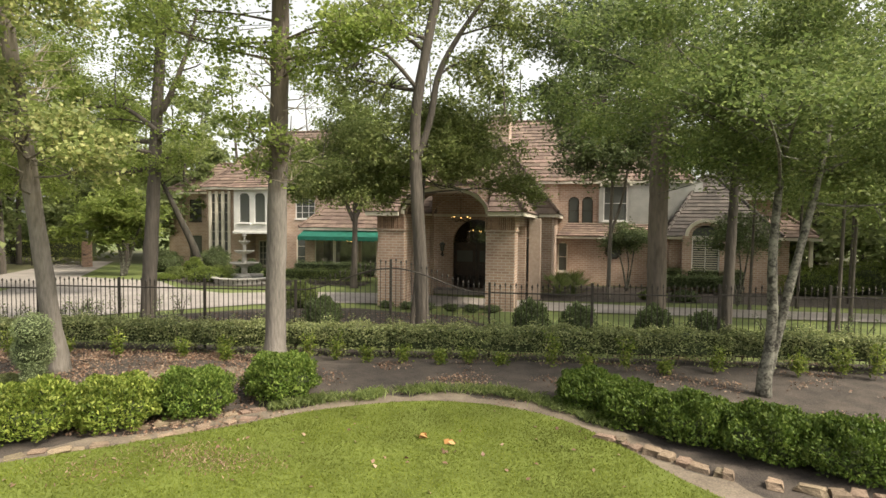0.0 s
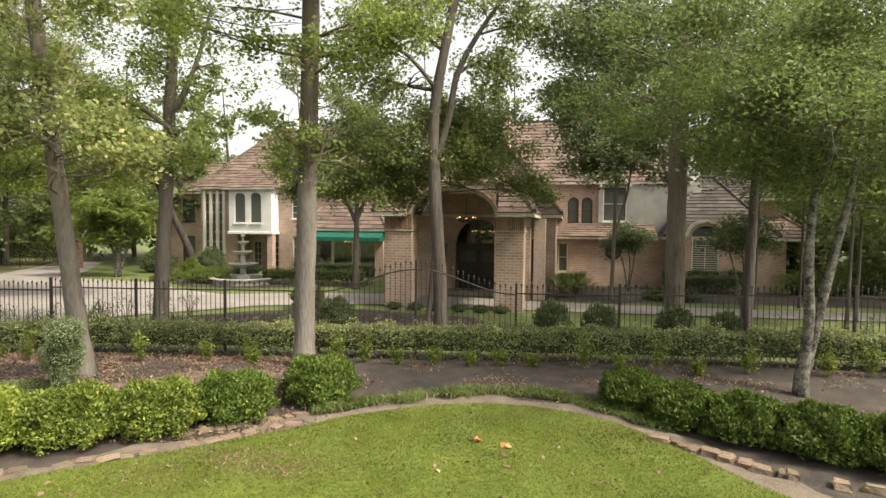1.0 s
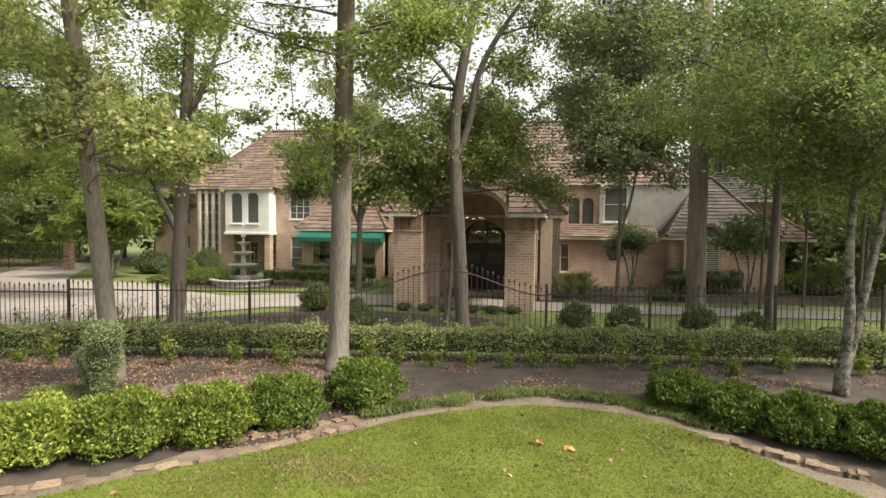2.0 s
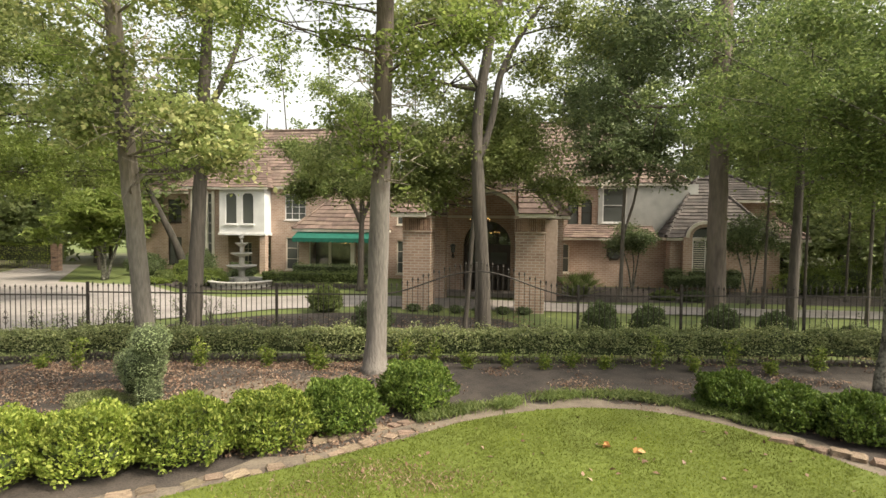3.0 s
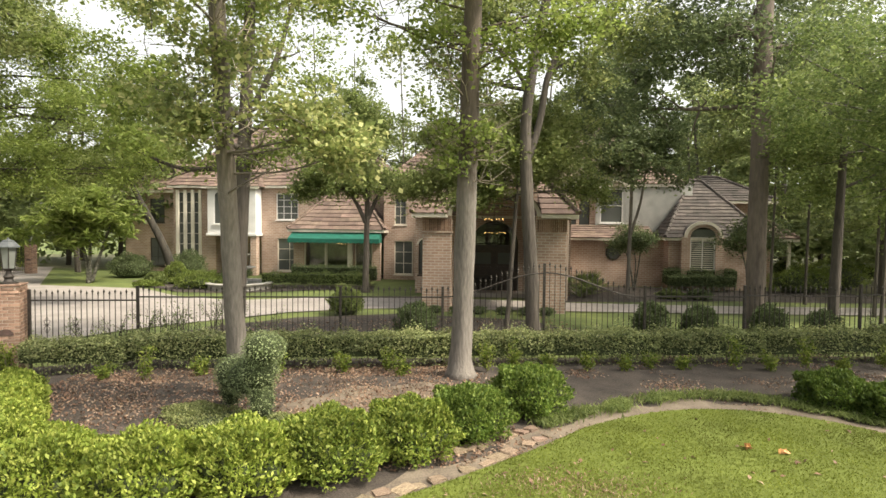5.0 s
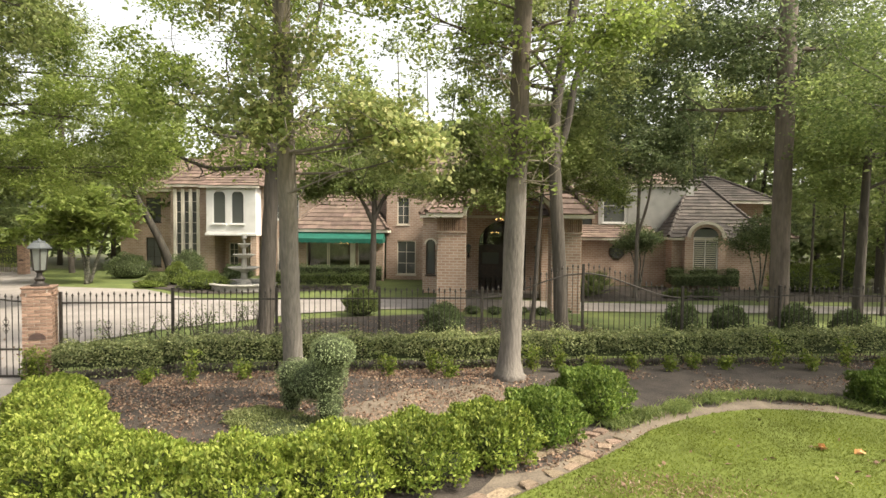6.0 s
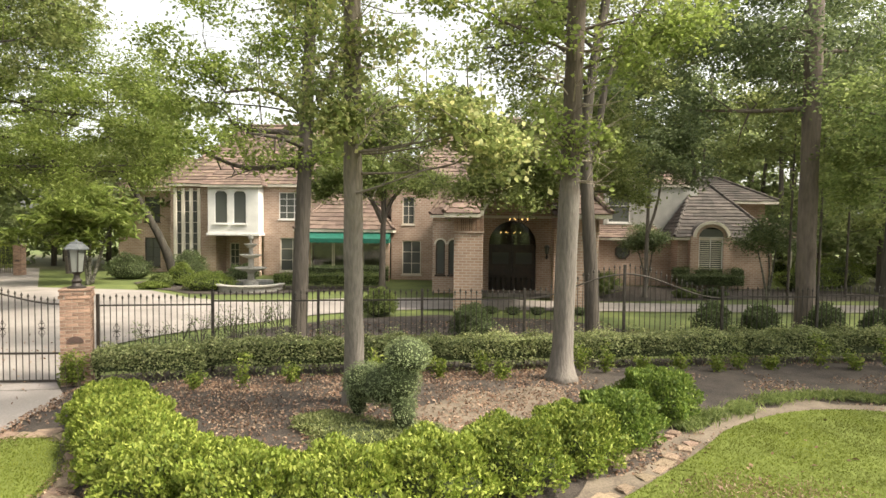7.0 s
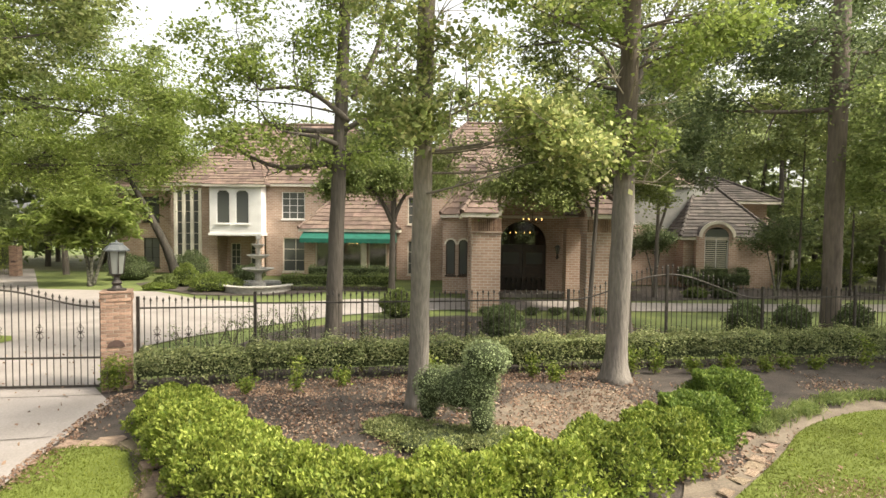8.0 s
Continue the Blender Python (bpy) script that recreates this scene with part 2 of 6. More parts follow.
# ---- building helpers ----
def ground_z(x, y):
    """Height of the land: lawn, slight mound of the bed, a fall to the drive and the house."""
    z = float(np.interp(y, [10, 11.5, 13, 14.6, 18, 25, 32], [0.13, 0.22, 0.24, 0.06, -0.08, -0.38, -0.5]))
    k = min(1.0, max(0.0, (x + 14.5) / 3.0))
    low = float(np.interp(y, [8, 15, 20, 25, 32], [0.08, -0.16, -0.26, -0.38, -0.5]))
    return low + (z - low) * k


def finish(name, me, material, parent=None, label="", smooth=False):
    me.materials.append(material)
    if smooth:
        for p in me.polygons:
            p.use_smooth = True
    ob = new(name, me)
    if parent:
        ob.parent = parent
    if label:
        ob["label"] = label
    return ob


def part(name, bm, material, parent=None, label="", smooth=False):
    me = bpy.data.meshes.new(name)
    bmesh.ops.recalc_face_normals(bm, faces=bm.faces[:])
    bm.to_mesh(me)
    bm.free()
    return finish(name, me, material, parent, label, smooth)


def thing(name, label, category, at=(0, 0, 0), rz=0, group="", kind=""):
    ob = new(name)
    ob.empty_display_size = 0.2
    ob.matrix_world = pose(*at, 0, 0, rz)
    return tagged(ob, label, category, group, kind)


def add_box(bm, x0, x1, y0, y1, z0, z1, bevel=0.0):
    r = bmesh.ops.create_cube(bm, size=1.0, matrix=Matrix.Translation(((x0 + x1) / 2, (y0 + y1) / 2, (z0 + z1) / 2)) @ Matrix.Diagonal((x1 - x0, y1 - y0, z1 - z0, 1)))
    if bevel:
        es = {e for v in r["verts"] for e in v.link_edges}
        bmesh.ops.bevel(bm, geom=list(es), offset=bevel, segments=1, affect="EDGES")
    return bm


def box(*a, bevel=0.0):
    return add_box(bmesh.new(), *a, bevel=bevel)


def tube(bm, pts, radii, sides=10, wobble=0.0, seed=0):
    """A tapered round limb along points."""
    rng = random.Random(seed)
    rings = []
    for i, p in enumerate(pts):
        p = Vector(p)
        d = (Vector(pts[min(i + 1, len(pts) - 1)]) - Vector(pts[max(i - 1, 0)])).normalized()
        side = d.cross(Vector((0.13, 0.97, 0.2))).normalized()
        up = side.cross(d)
        ring = []
        for k in range(sides):
            a = 2 * math.pi * k / sides
            r = radii[i] * (1 + rng.uniform(-wobble, wobble))
            ring.append(bm.verts.new(p + side * math.cos(a) * r + up * math.sin(a) * r))
        rings.append(ring)
    for a, b in zip(rings, rings[1:]):
        for k in range(sides):
            bm.faces.new((a[k], a[(k + 1) % sides], b[(k + 1) % sides], b[k]))
    bm.faces.new(rings[0])
    bm.faces.new(list(reversed(rings[-1])))


def lathe(bm, prof, at=(0, 0, 0), sides=20):
    rings = []
    for r, z in prof:
        rings.append([bm.verts.new((at[0] + r * math.cos(2 * math.pi * k / sides), at[1] + r * math.sin(2 * math.pi * k / sides), at[2] + z)) for k in range(sides)])
    for a, b in zip(rings, rings[1:]):
        for k in range(sides):
            bm.faces.new((a[k], a[(k + 1) % sides], b[(k + 1) % sides], b[k]))
    bm.faces.new(rings[0])
    bm.faces.new(rings[-1])


def leaf_mesh(name, centres, size, rng, flat=0.5, slim=0.5, up=None, rise=0.0, out=0.0):
    """Many small folded leaves, one four-cornered face each."""
    c = np.asarray(centres, dtype=np.float64)
    n = len(c)
    d = rng.normal(size=(n, 3))
    d[:, 2] = np.abs(d[:, 2]) + rise if rise else d[:, 2] * 0.6
    if out:
        d += up * out
    d /= np.linalg.norm(d, axis=1)[:, None]
    nrm = rng.normal(size=(n, 3)) * flat
    nrm[:, 2] += 1.0 - 0.4 * flat
    if up is not None:
        nrm += up * (0.6 if out else 1.2)
    s = np.cross(d, nrm)
    s /= np.maximum(np.linalg.norm(s, axis=1), 1e-6)[:, None]
    nn = np.cross(s, d)
    ln = size * rng.uniform(0.65, 1.3, size=(n, 1))
    v = np.empty((n, 4, 3))
    v[:, 0] = c - d * ln * 0.5
    v[:, 1] = c + s * ln * slim * 0.5 + nn * ln * 0.12
    v[:, 2] = c + d * ln * 0.5
    v[:, 3] = c - s * ln * slim * 0.5 + nn * ln * 0.12
    me = bpy.data.meshes.new(name)
    me.vertices.add(4 * n)
    me.vertices.foreach_set("co", v.reshape(-1))
    me.loops.add(4 * n)
    me.loops.foreach_set("vertex_index", np.arange(4 * n, dtype=np.int32))
    me.polygons.add(n)
    me.polygons.foreach_set("loop_start", np.arange(0, 4 * n, 4, dtype=np.int32))
    me.update(calc_edges=True)
    me.validate()
    return me


def clump_points(clumps, n, rng, tuft=0.38, per=26):
    """Leaf points along drooping sprays, gathered in uneven lobes of ellipsoids (x, y, z, rx, ry, rz)."""
    cl = np.array(clumps, dtype=float)
    lobes = []
    for c in cl:
        d = rng.normal(size=(8, 3))
        d /= np.linalg.norm(d, axis=1)[:, None]
        at = c[:3] + d * rng.uniform(0.15, 1.05, size=(8, 1)) * c[3:]
        lobes.append(np.c_[at, c[3:] * rng.uniform(0.32, 0.76, size=(8, 1))])
    cl = np.concatenate(lobes)
    w = (cl[:, 3] * cl[:, 4] * cl[:, 5]) ** 0.75
    k = max(1, n // per)
    idx = rng.choice(len(cl), size=k, p=w / w.sum())
    d = rng.normal(size=(k, 3))
    d /= np.linalg.norm(d, axis=1)[:, None]
    r = rng.uniform(0.05, 1.0, size=(k, 1)) ** 0.5 * rng.uniform(0.8, 1.3, size=(k, 1))
    t = cl[idx, :3] + d * r * cl[idx, 3:]
    gap = np.sin(1.9 * t[:, 0] + 0.7 * t[:, 1]) + np.sin(2.3 * t[:, 1] + 1.6 * t[:, 2]) + np.sin(3.1 * t[:, 2] + 1.3 * t[:, 0])
    keep = gap > -1.0
    t, d = t[keep], d[keep]
    k = len(t)
    way = d * (0.7, 0.7, 0.3) + rng.normal(size=(k, 3)) * (0.5, 0.5, 0.22)
    way /= np.linalg.norm(way, axis=1)[:, None]
    reach = tuft * rng.uniform(0.8, 2.4, size=(k, 1, 1))
    f = rng.uniform(-1, 1, size=(k, per, 1))
    g = rng.normal(size=(k, per, 3)) * np.array([tuft, tuft, tuft * 0.7]) * 0.5
    out = t[:, None, :] + way[:, None, :] * f * reach + g
    out[:, :, 2] -= 0.3 * reach[:, :, 0] * np.maximum(f[:, :, 0], 0) ** 2
    return out.reshape(-1, 3)


def spline(pts, n):
    """Smooth the line through points."""
    p = np.array(pts, dtype=float)
    s = np.linspace(0, len(p) - 1, n)
    out = []
    for u in s:
        i = min(int(u), len(p) - 2)
        f = u - i
        a, b, c, d = p[max(i - 1, 0)], p[i], p[i + 1], p[min(i + 2, len(p) - 1)]
        out.append(0.5 * (2 * b + (c - a) * f + (2 * a - 5 * b + 4 * c - d) * f * f + (3 * b - a - 3 * c + d) * f ** 3))
    return [tuple(q) for q in out]


def tree(label, stems, clumps, leaves, size, leaf_mat, bark, seed, tuft=0.38, slim=0.5, limbs=True, flare=1.5, limb=0.09, name="tree", category="tree"):
    """stems: lists of (x, y, z, radius), the first from the ground up."""
    rng = np.random.default_rng(seed)
    base = stems[0][0]
    gz = ground_z(base[0], base[1])
    root = thing(name, label, category, (base[0], base[1], gz))
    off = Matrix.Translation((-base[0], -base[1], -gz))
    all_pts = []
    for i, st in enumerate(stems):
        pts = spline(st, 5 * len(st))
        if i == 0 and flare > 1:
            p0 = pts[0]
            pts = [(p0[0], p0[1], gz - 0.08, p0[3] * flare), (p0[0], p0[1], gz + 0.12, p0[3] * (1 + (flare - 1) * 0.4)), (p0[0], p0[1], gz + 0.4, p0[3] * 1.05)] + [q for q in pts if q[2] > gz + 0.6]
        bm = bmesh.new()
        tube(bm, [q[:3] for q in pts], [q[3] for q in pts], 14, 0.07, seed + i)
        bm.transform(off)
        part("trunk" if i == 0 else "stem", bm, bark, root, smooth=True)
        all_pts += pts
    ap = np.array(all_pts)
    for cx, cy, cz, rx, ry, rz in clumps if limbs else ():
        bm = bmesh.new()
        ok = ap[ap[:, 2] < cz - 0.15 * rz]
        if not len(ok):
            ok = ap
        j = ok[np.argmin(np.linalg.norm((ok[:, :3] - (cx, cy, cz)) * (1, 1, 0.7), axis=1))]
        end = np.array((cx, cy, cz))
        mid = (j[:3] + end) / 2 + rng.normal(size=3) * 0.12 * np.linalg.norm(end - j[:3]) + (0, 0, 0.1 * rz)
        r0 = min(j[3] * 0.45, limb)
        line = spline([(*j[:3], r0), (*mid, r0 * 0.7), (*end, r0 * 0.35)], 9)
        tube(bm, [q[:3] for q in line], [q[3] for q in line], 7, 0.1)
        for _ in range(6):
            q = line[rng.integers(4, 9)]
            e = np.array(q[:3]) + rng.normal(size=3) * np.array((rx, ry, rz)) * 0.6
            m2 = (np.array(q[:3]) + e) / 2 + rng.normal(size=3) * 0.15
            tube(bm, [q[:3], tuple(m2), tuple(e)], [q[3] * 0.6, q[3] * 0.42, 0.008], 5, 0.1)
        bm.transform(off)
        part("limb", bm, bark, root, smooth=True)
    pts = clump_points(clumps, leaves, rng, tuft) - np.array((base[0], base[1], gz))
    finish("crown", leaf_mesh("crown", pts, size, rng, 0.9, slim), leaf_mat, root)
    return root


def shrub_points(rx, ry, rz, n, rng, lump=0.17):
    """Points over a lumpy dome whose foot is at the origin."""
    d = rng.normal(size=(n, 3))
    d /= np.linalg.norm(d, axis=1)[:, None]
    d[:, 2] = np.where(d[:, 2] < -0.45, -d[:, 2], d[:, 2])
    k = np.array([noise.noise(Vector(q) * 2.6 + Vector((rx * 9, ry * 5, n * 0.01))) for q in d])
    r = 1 + lump * 2.2 * k[:, None] + rng.uniform(-0.18, 0.09, size=(n, 1))
    p = d * r * np.array((rx, ry, rz * 0.62))
    p[:, 2] = np.maximum(p[:, 2] + rz * 0.42, 0.02)
    return p, d


def shrub(label, x, y, rx, ry, rz, n, size, leaf, seed, rot=0, group="", name="shrub", slim=0.5):
    rng = np.random.default_rng(seed)
    root = thing(name, label, "shrub", (x, y, ground_z(x, y)), rot, group)
    bm = bmesh.new()
    bmesh.ops.create_icosphere(bm, subdivisions=3, radius=1.0)
    for v in bm.verts:
        k = 0.80 + 0.2 * noise.noise(v.co * 2.6 + Vector((rx * 9, ry * 5, n * 0.01)))
        v.co = Vector((v.co.x * rx * k, v.co.y * ry * k, max(v.co.z * rz * 0.62 * k + rz * 0.42, -0.02)))
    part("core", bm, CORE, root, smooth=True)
    p, d = shrub_points(rx, ry, rz, n, rng)
    finish("foliage", leaf_mesh("foliage", p, size, rng, 0.8, slim, d, 0.25, 0.8), leaf, root)
    return root


def hedge_points(length, depth, height, n, rng, lump=0.07):
    """Points over a clipped block along x, its foot at z = 0."""
    side = rng.choice(4, size=n, p=[0.42, 0.34, 0.18, 0.06])
    u, w = rng.uniform(-0.5, 0.5, n), rng.uniform(-0.5, 0.5, n)
    p = np.empty((n, 3))
    d = np.zeros((n, 3))
    f, t, b, e = side == 0, side == 1, side == 2, side == 3
    p[f] = np.c_[u[f] * length, np.full(f.sum(), -depth / 2), (w[f] + 0.5) * height]
    p[t] = np.c_[u[t] * length, w[t] * depth, np.full(t.sum(), height)]
    p[b] = np.c_[u[b] * length, np.full(b.sum(), depth / 2), (w[b] + 0.5) * height]
    p[e] = np.c_[np.sign(u[e]) * length / 2, w[e] * depth, (np.abs(u[e]) * 2) * height]
    d[f, 1], d[t, 2], d[b, 1] = -1, 1, 1
    d[e, 0] = np.sign(u[e])
    k = np.array([noise.noise(Vector(q) * 1.7) for q in p])
    p += d * (lump * 2 * k[:, None] + rng.uniform(-0.09, 0.05, size=(n, 1)))
    shoot = t & (rng.random(n) < 0.3)
    p[shoot, 2] += rng.random(shoot.sum()) ** 2 * 0.24 * (0.5 + k[shoot] * 1.8).clip(0, 1)
    thin = (p[:, 2] < 0.42 + 0.5 * k) & (rng.random(n) < 0.82)
    p[thin, 2] = height * (0.55 + 0.4 * rng.random(thin.sum()))
    p[:, 2] = np.maximum(p[:, 2], 0.03)
    return p, d


def hedge(label, x, y, length, depth, height, rot, n, size, leaf, seed, group=""):
    rng = np.random.default_rng(seed)
    root = thing("hedge", label, "hedge", (x, y, ground_z(x, y)), rot, group)
    bm = bmesh.new()
    seg = max(4, int(length * 3))
    for i in range(seg):
        x0, x1 = -length / 2 + length * i / seg, -length / 2 + length * (i + 1) / seg
        k = 0.06 * noise.noise(Vector((x0 * 1.7, y, 0)))
        add_box(bm, x0 + 0.02, x1 + 0.02, -depth / 2 + 0.1 - k, depth / 2 - 0.1, height * 0.34 + k * 2, height - 0.09 + k)
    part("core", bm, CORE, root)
    bm = bmesh.new()
    for i in range(int(length * 9)):
        a = (rng.uniform(-0.5, 0.5) * length, rng.uniform(-0.3, 0.3) * depth)
        tube(bm, [(*a, -0.03), (a[0] + rng.normal() * 0.05, a[1] + rng.normal() * 0.04, height * 0.3), (a[0] + rng.normal() * 0.12, a[1] + rng.normal() * 0.1, height * 0.8)], [0.012, 0.009, 0.005], 4)
    tagged(part("stem", bm, TWIG, root), kind="stuff")
    p, d = hedge_points(length, depth, height, n, rng)
    finish("foliage", leaf_mesh("foliage", p, size, rng, 0.8, 0.5, d), leaf, root)
    return root


def sheet(name, outline, material, lift, label, category, step=0.7, kind="structure"):
    """A flat piece of ground with this outline, laid on the land."""
    bm = bmesh.new()
    vs = [bm.verts.new((x, y, 0)) for x, y in outline]
    bm.faces.new(vs)
    bmesh.ops.triangulate(bm, faces=bm.faces[:])
    xs, ys = [p[0] for p in outline], [p[1] for p in outline]
    for axis, lo, hi in ((0, min(xs), max(xs)), (1, min(ys), max(ys))):
        for k in range(1, int((hi - lo) / step)):
            co, no = [0, 0, 0], [0, 0, 0]
            co[axis], no[axis] = lo + k * step, 1
            bmesh.ops.bisect_plane(bm, geom=bm.verts[:] + bm.edges[:] + bm.faces[:], plane_co=co, plane_no=no)
    for v in bm.verts:
        v.co.z = ground_z(v.co.x, v.co.y) + lift
    for f in bm.faces:
        if f.normal.z < 0:
            f.normal_flip()
    return tagged(part(name, bm, material), label, category, kind=kind)


# ---- land ----
def land():
    xs = sorted(set([-900, -300, -120, -70] + list(np.arange(-46, 46.1, 0.7)) + [70, 120, 300, 900]))
    ys = sorted(set([-300, -80, -30] + list(np.arange(-16, 60.1, 0.7)) + [80, 140, 400, 1500]))
    vs = [(x, y, ground_z(x, y) - 0.03) for y in ys for x in xs]
    w = len(xs)
    fs = [(j * w + i, j * w + i + 1, (j + 1) * w + i + 1, (j + 1) * w + i) for j in range(len(ys) - 1) for i in range(w - 1)]
    me = bpy.data.meshes.new("ground")
    me.from_pydata(vs, [], fs)
    return tagged(finish("ground", me, FAR_GRASS), "wide grassy ground under the trees and round the house", "ground", kind="structure")


land()
LAWN_EDGE = [(-7.6, 6.6), (-6.1, 7.55), (-4.9, 8.2), (-3.4, 9.1), (-2.2, 9.9), (-1.0, 10.3), (0.0, 10.4), (1.2, 10.15), (2.1, 9.5), (2.75, 8.4), (3.25, 7.2), (4.1, 6.0), (5.6, 4.9)]
LAWN_CURVE = [p[:2] for p in spline(LAWN_EDGE, 60)]
lawn = sheet("lawn", LAWN_CURVE + [(9, 2), (9, -14), (-11.5, -14), (-11, 4)], GRASS, 0.035, "mown bright green lawn with a rounded front edge", "lawn")
widened = []
for i, (x, y) in enumerate(LAWN_CURVE):
    a, b = LAWN_CURVE[max(i - 1, 0)], LAWN_CURVE[min(i + 1, len(LAWN_CURVE) - 1)]
    d = Vector((b[0] - a[0], b[1] - a[1])).normalized()
    w = 0.42 + 0.14 * math.sin(i * 0.9) + 0.07 * math.sin(i * 2.3)
    widened.append((x - d.y * w, y + d.x * w))
sheet("dirt_border", widened + [(9, 3), (9, -14), (-11.6, -14), (-11.4, 4.6)], DIRT, 0.02, "worn strip of pale bare dirt round the lawn", "dirt")
sheet("planting_bed", [(-14.9, 16.6), (-14.4, 14.6), (-14.35, 11.95), (-12.9, 11.4), (-12.4, 10), (-12.1, 7), (-12.0, -13), (12, -13), (22, 2), (22, 12.1), (9.2, 13.9), (-1.4, 15.3), (-6.6, 15.9), (-11.5, 16.3)], SOIL, 0.0, "dark mulched planting bed strewn with fallen leaves", "bed")
sheet("grass_patch", [(-14.0, 11.9), (-13.4, 11.75), (-12.85, 11.2), (-12.45, 9.9), (-12.3, 7), (-12.2, -13), (-14.1, -13), (-14.1, 10.6)], GRASS, 0.03, "small patch of mown grass beside the drive", "lawn")
drive = sheet("driveway", [(-14.25, -13.5), (-14.2, 10.7), (-14.15, 14.6), (-14.9, 16.0), (-15.25, 20.8), (-14.3, 22.3), (-12.3, 24.0), (-9.1, 26.7), (-6, 27.6), (-3.6, 27.6), (4, 25.7), (12, 23.8), (22, 21.5), (45, 17),
                           (45, 21), (22, 25), (12, 27), (5.2, 28.9), (-2.5, 32.3), (-8, 32.6), (-12.5, 31.6), (-16, 33.8), (-19.0, 37.6), (-26, 40), (-33, 56), (-37, 56), (-31, 36), (-25.5, 33), (-22.5, 25), (-20.2, 18), (-19.8, 14), (-21, -13.5)],
              CONCRETE, 0.02, "pale concrete driveway curving past the house", "driveway")
for k, (y0, y1) in enumerate(((9.4, 9.5), (12.6, 12.75), (15.3, 15.75), (19.2, 19.8))):
    sheet("drive_joint", [(-14.4 if y0 < 16 else -15.4, y0), (-14.4 if y0 < 16 else -15.4, y0 + 0.025), (-19.7, y1 + 0.025), (-19.7, y1)], SOIL, 0.026, "dark joint across the concrete drive", "joint")
sheet("drive_island", [(-20.9, 23.9), (-19.9, 23.5), (-19.5, 22.6), (-19.8, 21.6), (-20.8, 21.0), (-22.6, 21.4), (-22.8, 23.6)], GRASS, 0.05, "rounded grass island in the drive", "lawn")
sheet("mulch_island", [(-13.2, 18.4), (-11, 17.0), (-8, 16.6), (-2, 16), (1.2, 16.2), (2.2, 19), (0.8, 23.2), (-4, 25.9), (-8.6, 25.2), (-11.6, 22.6)], SOIL, -0.005, "shaded mulch ground under the trees behind the fence", "bed")
# Dry soil whose pale colour also stands for sunlight on the bed.
sheet("sunlit_soil", [(-7.9, 10.0), (-7.0, 9.6), (-6.1, 10.0), (-5.2, 10.5), (-4.4, 11.3), (-4.2, 12.2), (-4.7, 12.6), (-5.6, 12.3), (-6.2, 12.5), (-6.8, 11.9), (-7.4, 11.6)], DIRT, 0.007, "pale dry bare soil in the planting bed, brightened as a sun patch", "soil", 0.4)
sheet("garden_bed", [(-21.5, 42.6), (-19.8, 39.2), (-17.9, 37.5), (-16.6, 35.8), (-14.8, 35.2), (-13.0, 35.0), (-11.4, 35.4), (-8.7, 36.3), (-5.2, 36.2), (-4.9, 38.2), (-12, 39.6), (-13.5, 42.4), (-20, 45)], SOIL, 0.016, "dark mulched garden bed before the house", "bed")
sheet("house_bed", [(4.2, 29.6), (9, 29.3), (14, 29.2), (19, 27.8), (25, 27), (25, 32.5), (9, 38), (5, 36)], SOIL, -0.004, "reddish mulch bed along the house", "bed")

# ---- fence ----
def spear(z):
    """One square picket with a spear head; its top at z."""
    bm = bmesh.new()
    add_box(bm, -0.0075, 0.0075, -0.0075, 0.0075, 0.07, z - 0.12)
    lathe(bm, [(0.011, z - 0.135), (0.022, z - 0.125), (0.011, z - 0.112), (0.013, z - 0.10), (0.028, z - 0.065), (0.003, z)], sides=6)
    me = bpy.data.meshes.new("picket")
    bm.to_mesh(me)
    bm.free()
    me.materials.append(IRON)
    return me


SPEARS = {}


def picket(parent, x, top):
    key = round(top, 2)
    if key not in SPEARS:
        SPEARS[key] = spear(key)
    ob = new("picket", SPEARS[key])
    ob.parent = parent
    ob.location = (x, 0, 0)


def rosette(parent, x, z):
    """A small forged leaf-cross on a picket."""
    bm = bmesh.new()
    half = [(0, 0.21), (0.03, 0.15), (0.01, 0.10), (0.05, 0.13), (0.072, 0.10), (0.05, 0.05), (0.012, 0)]
    line = half + [(a, -b) for a, b in reversed(half[:-1])]
    for s in (-1, 1):
        tube(bm, [(x + s * a, 0, z + b) for a, b in line], [0.006] * len(line), 5)
    tube(bm, [(x - 0.085, 0, z), (x - 0.04, 0, z + 0.01), (x + 0.04, 0, z + 0.01), (x + 0.085, 0, z)], [0.004, 0.011, 0.011, 0.004], 5)
    add_box(bm, x - 0.016, x + 0.016, -0.018, 0.018, z - 0.03, z + 0.03)
    part("rosette", bm, IRON, parent)


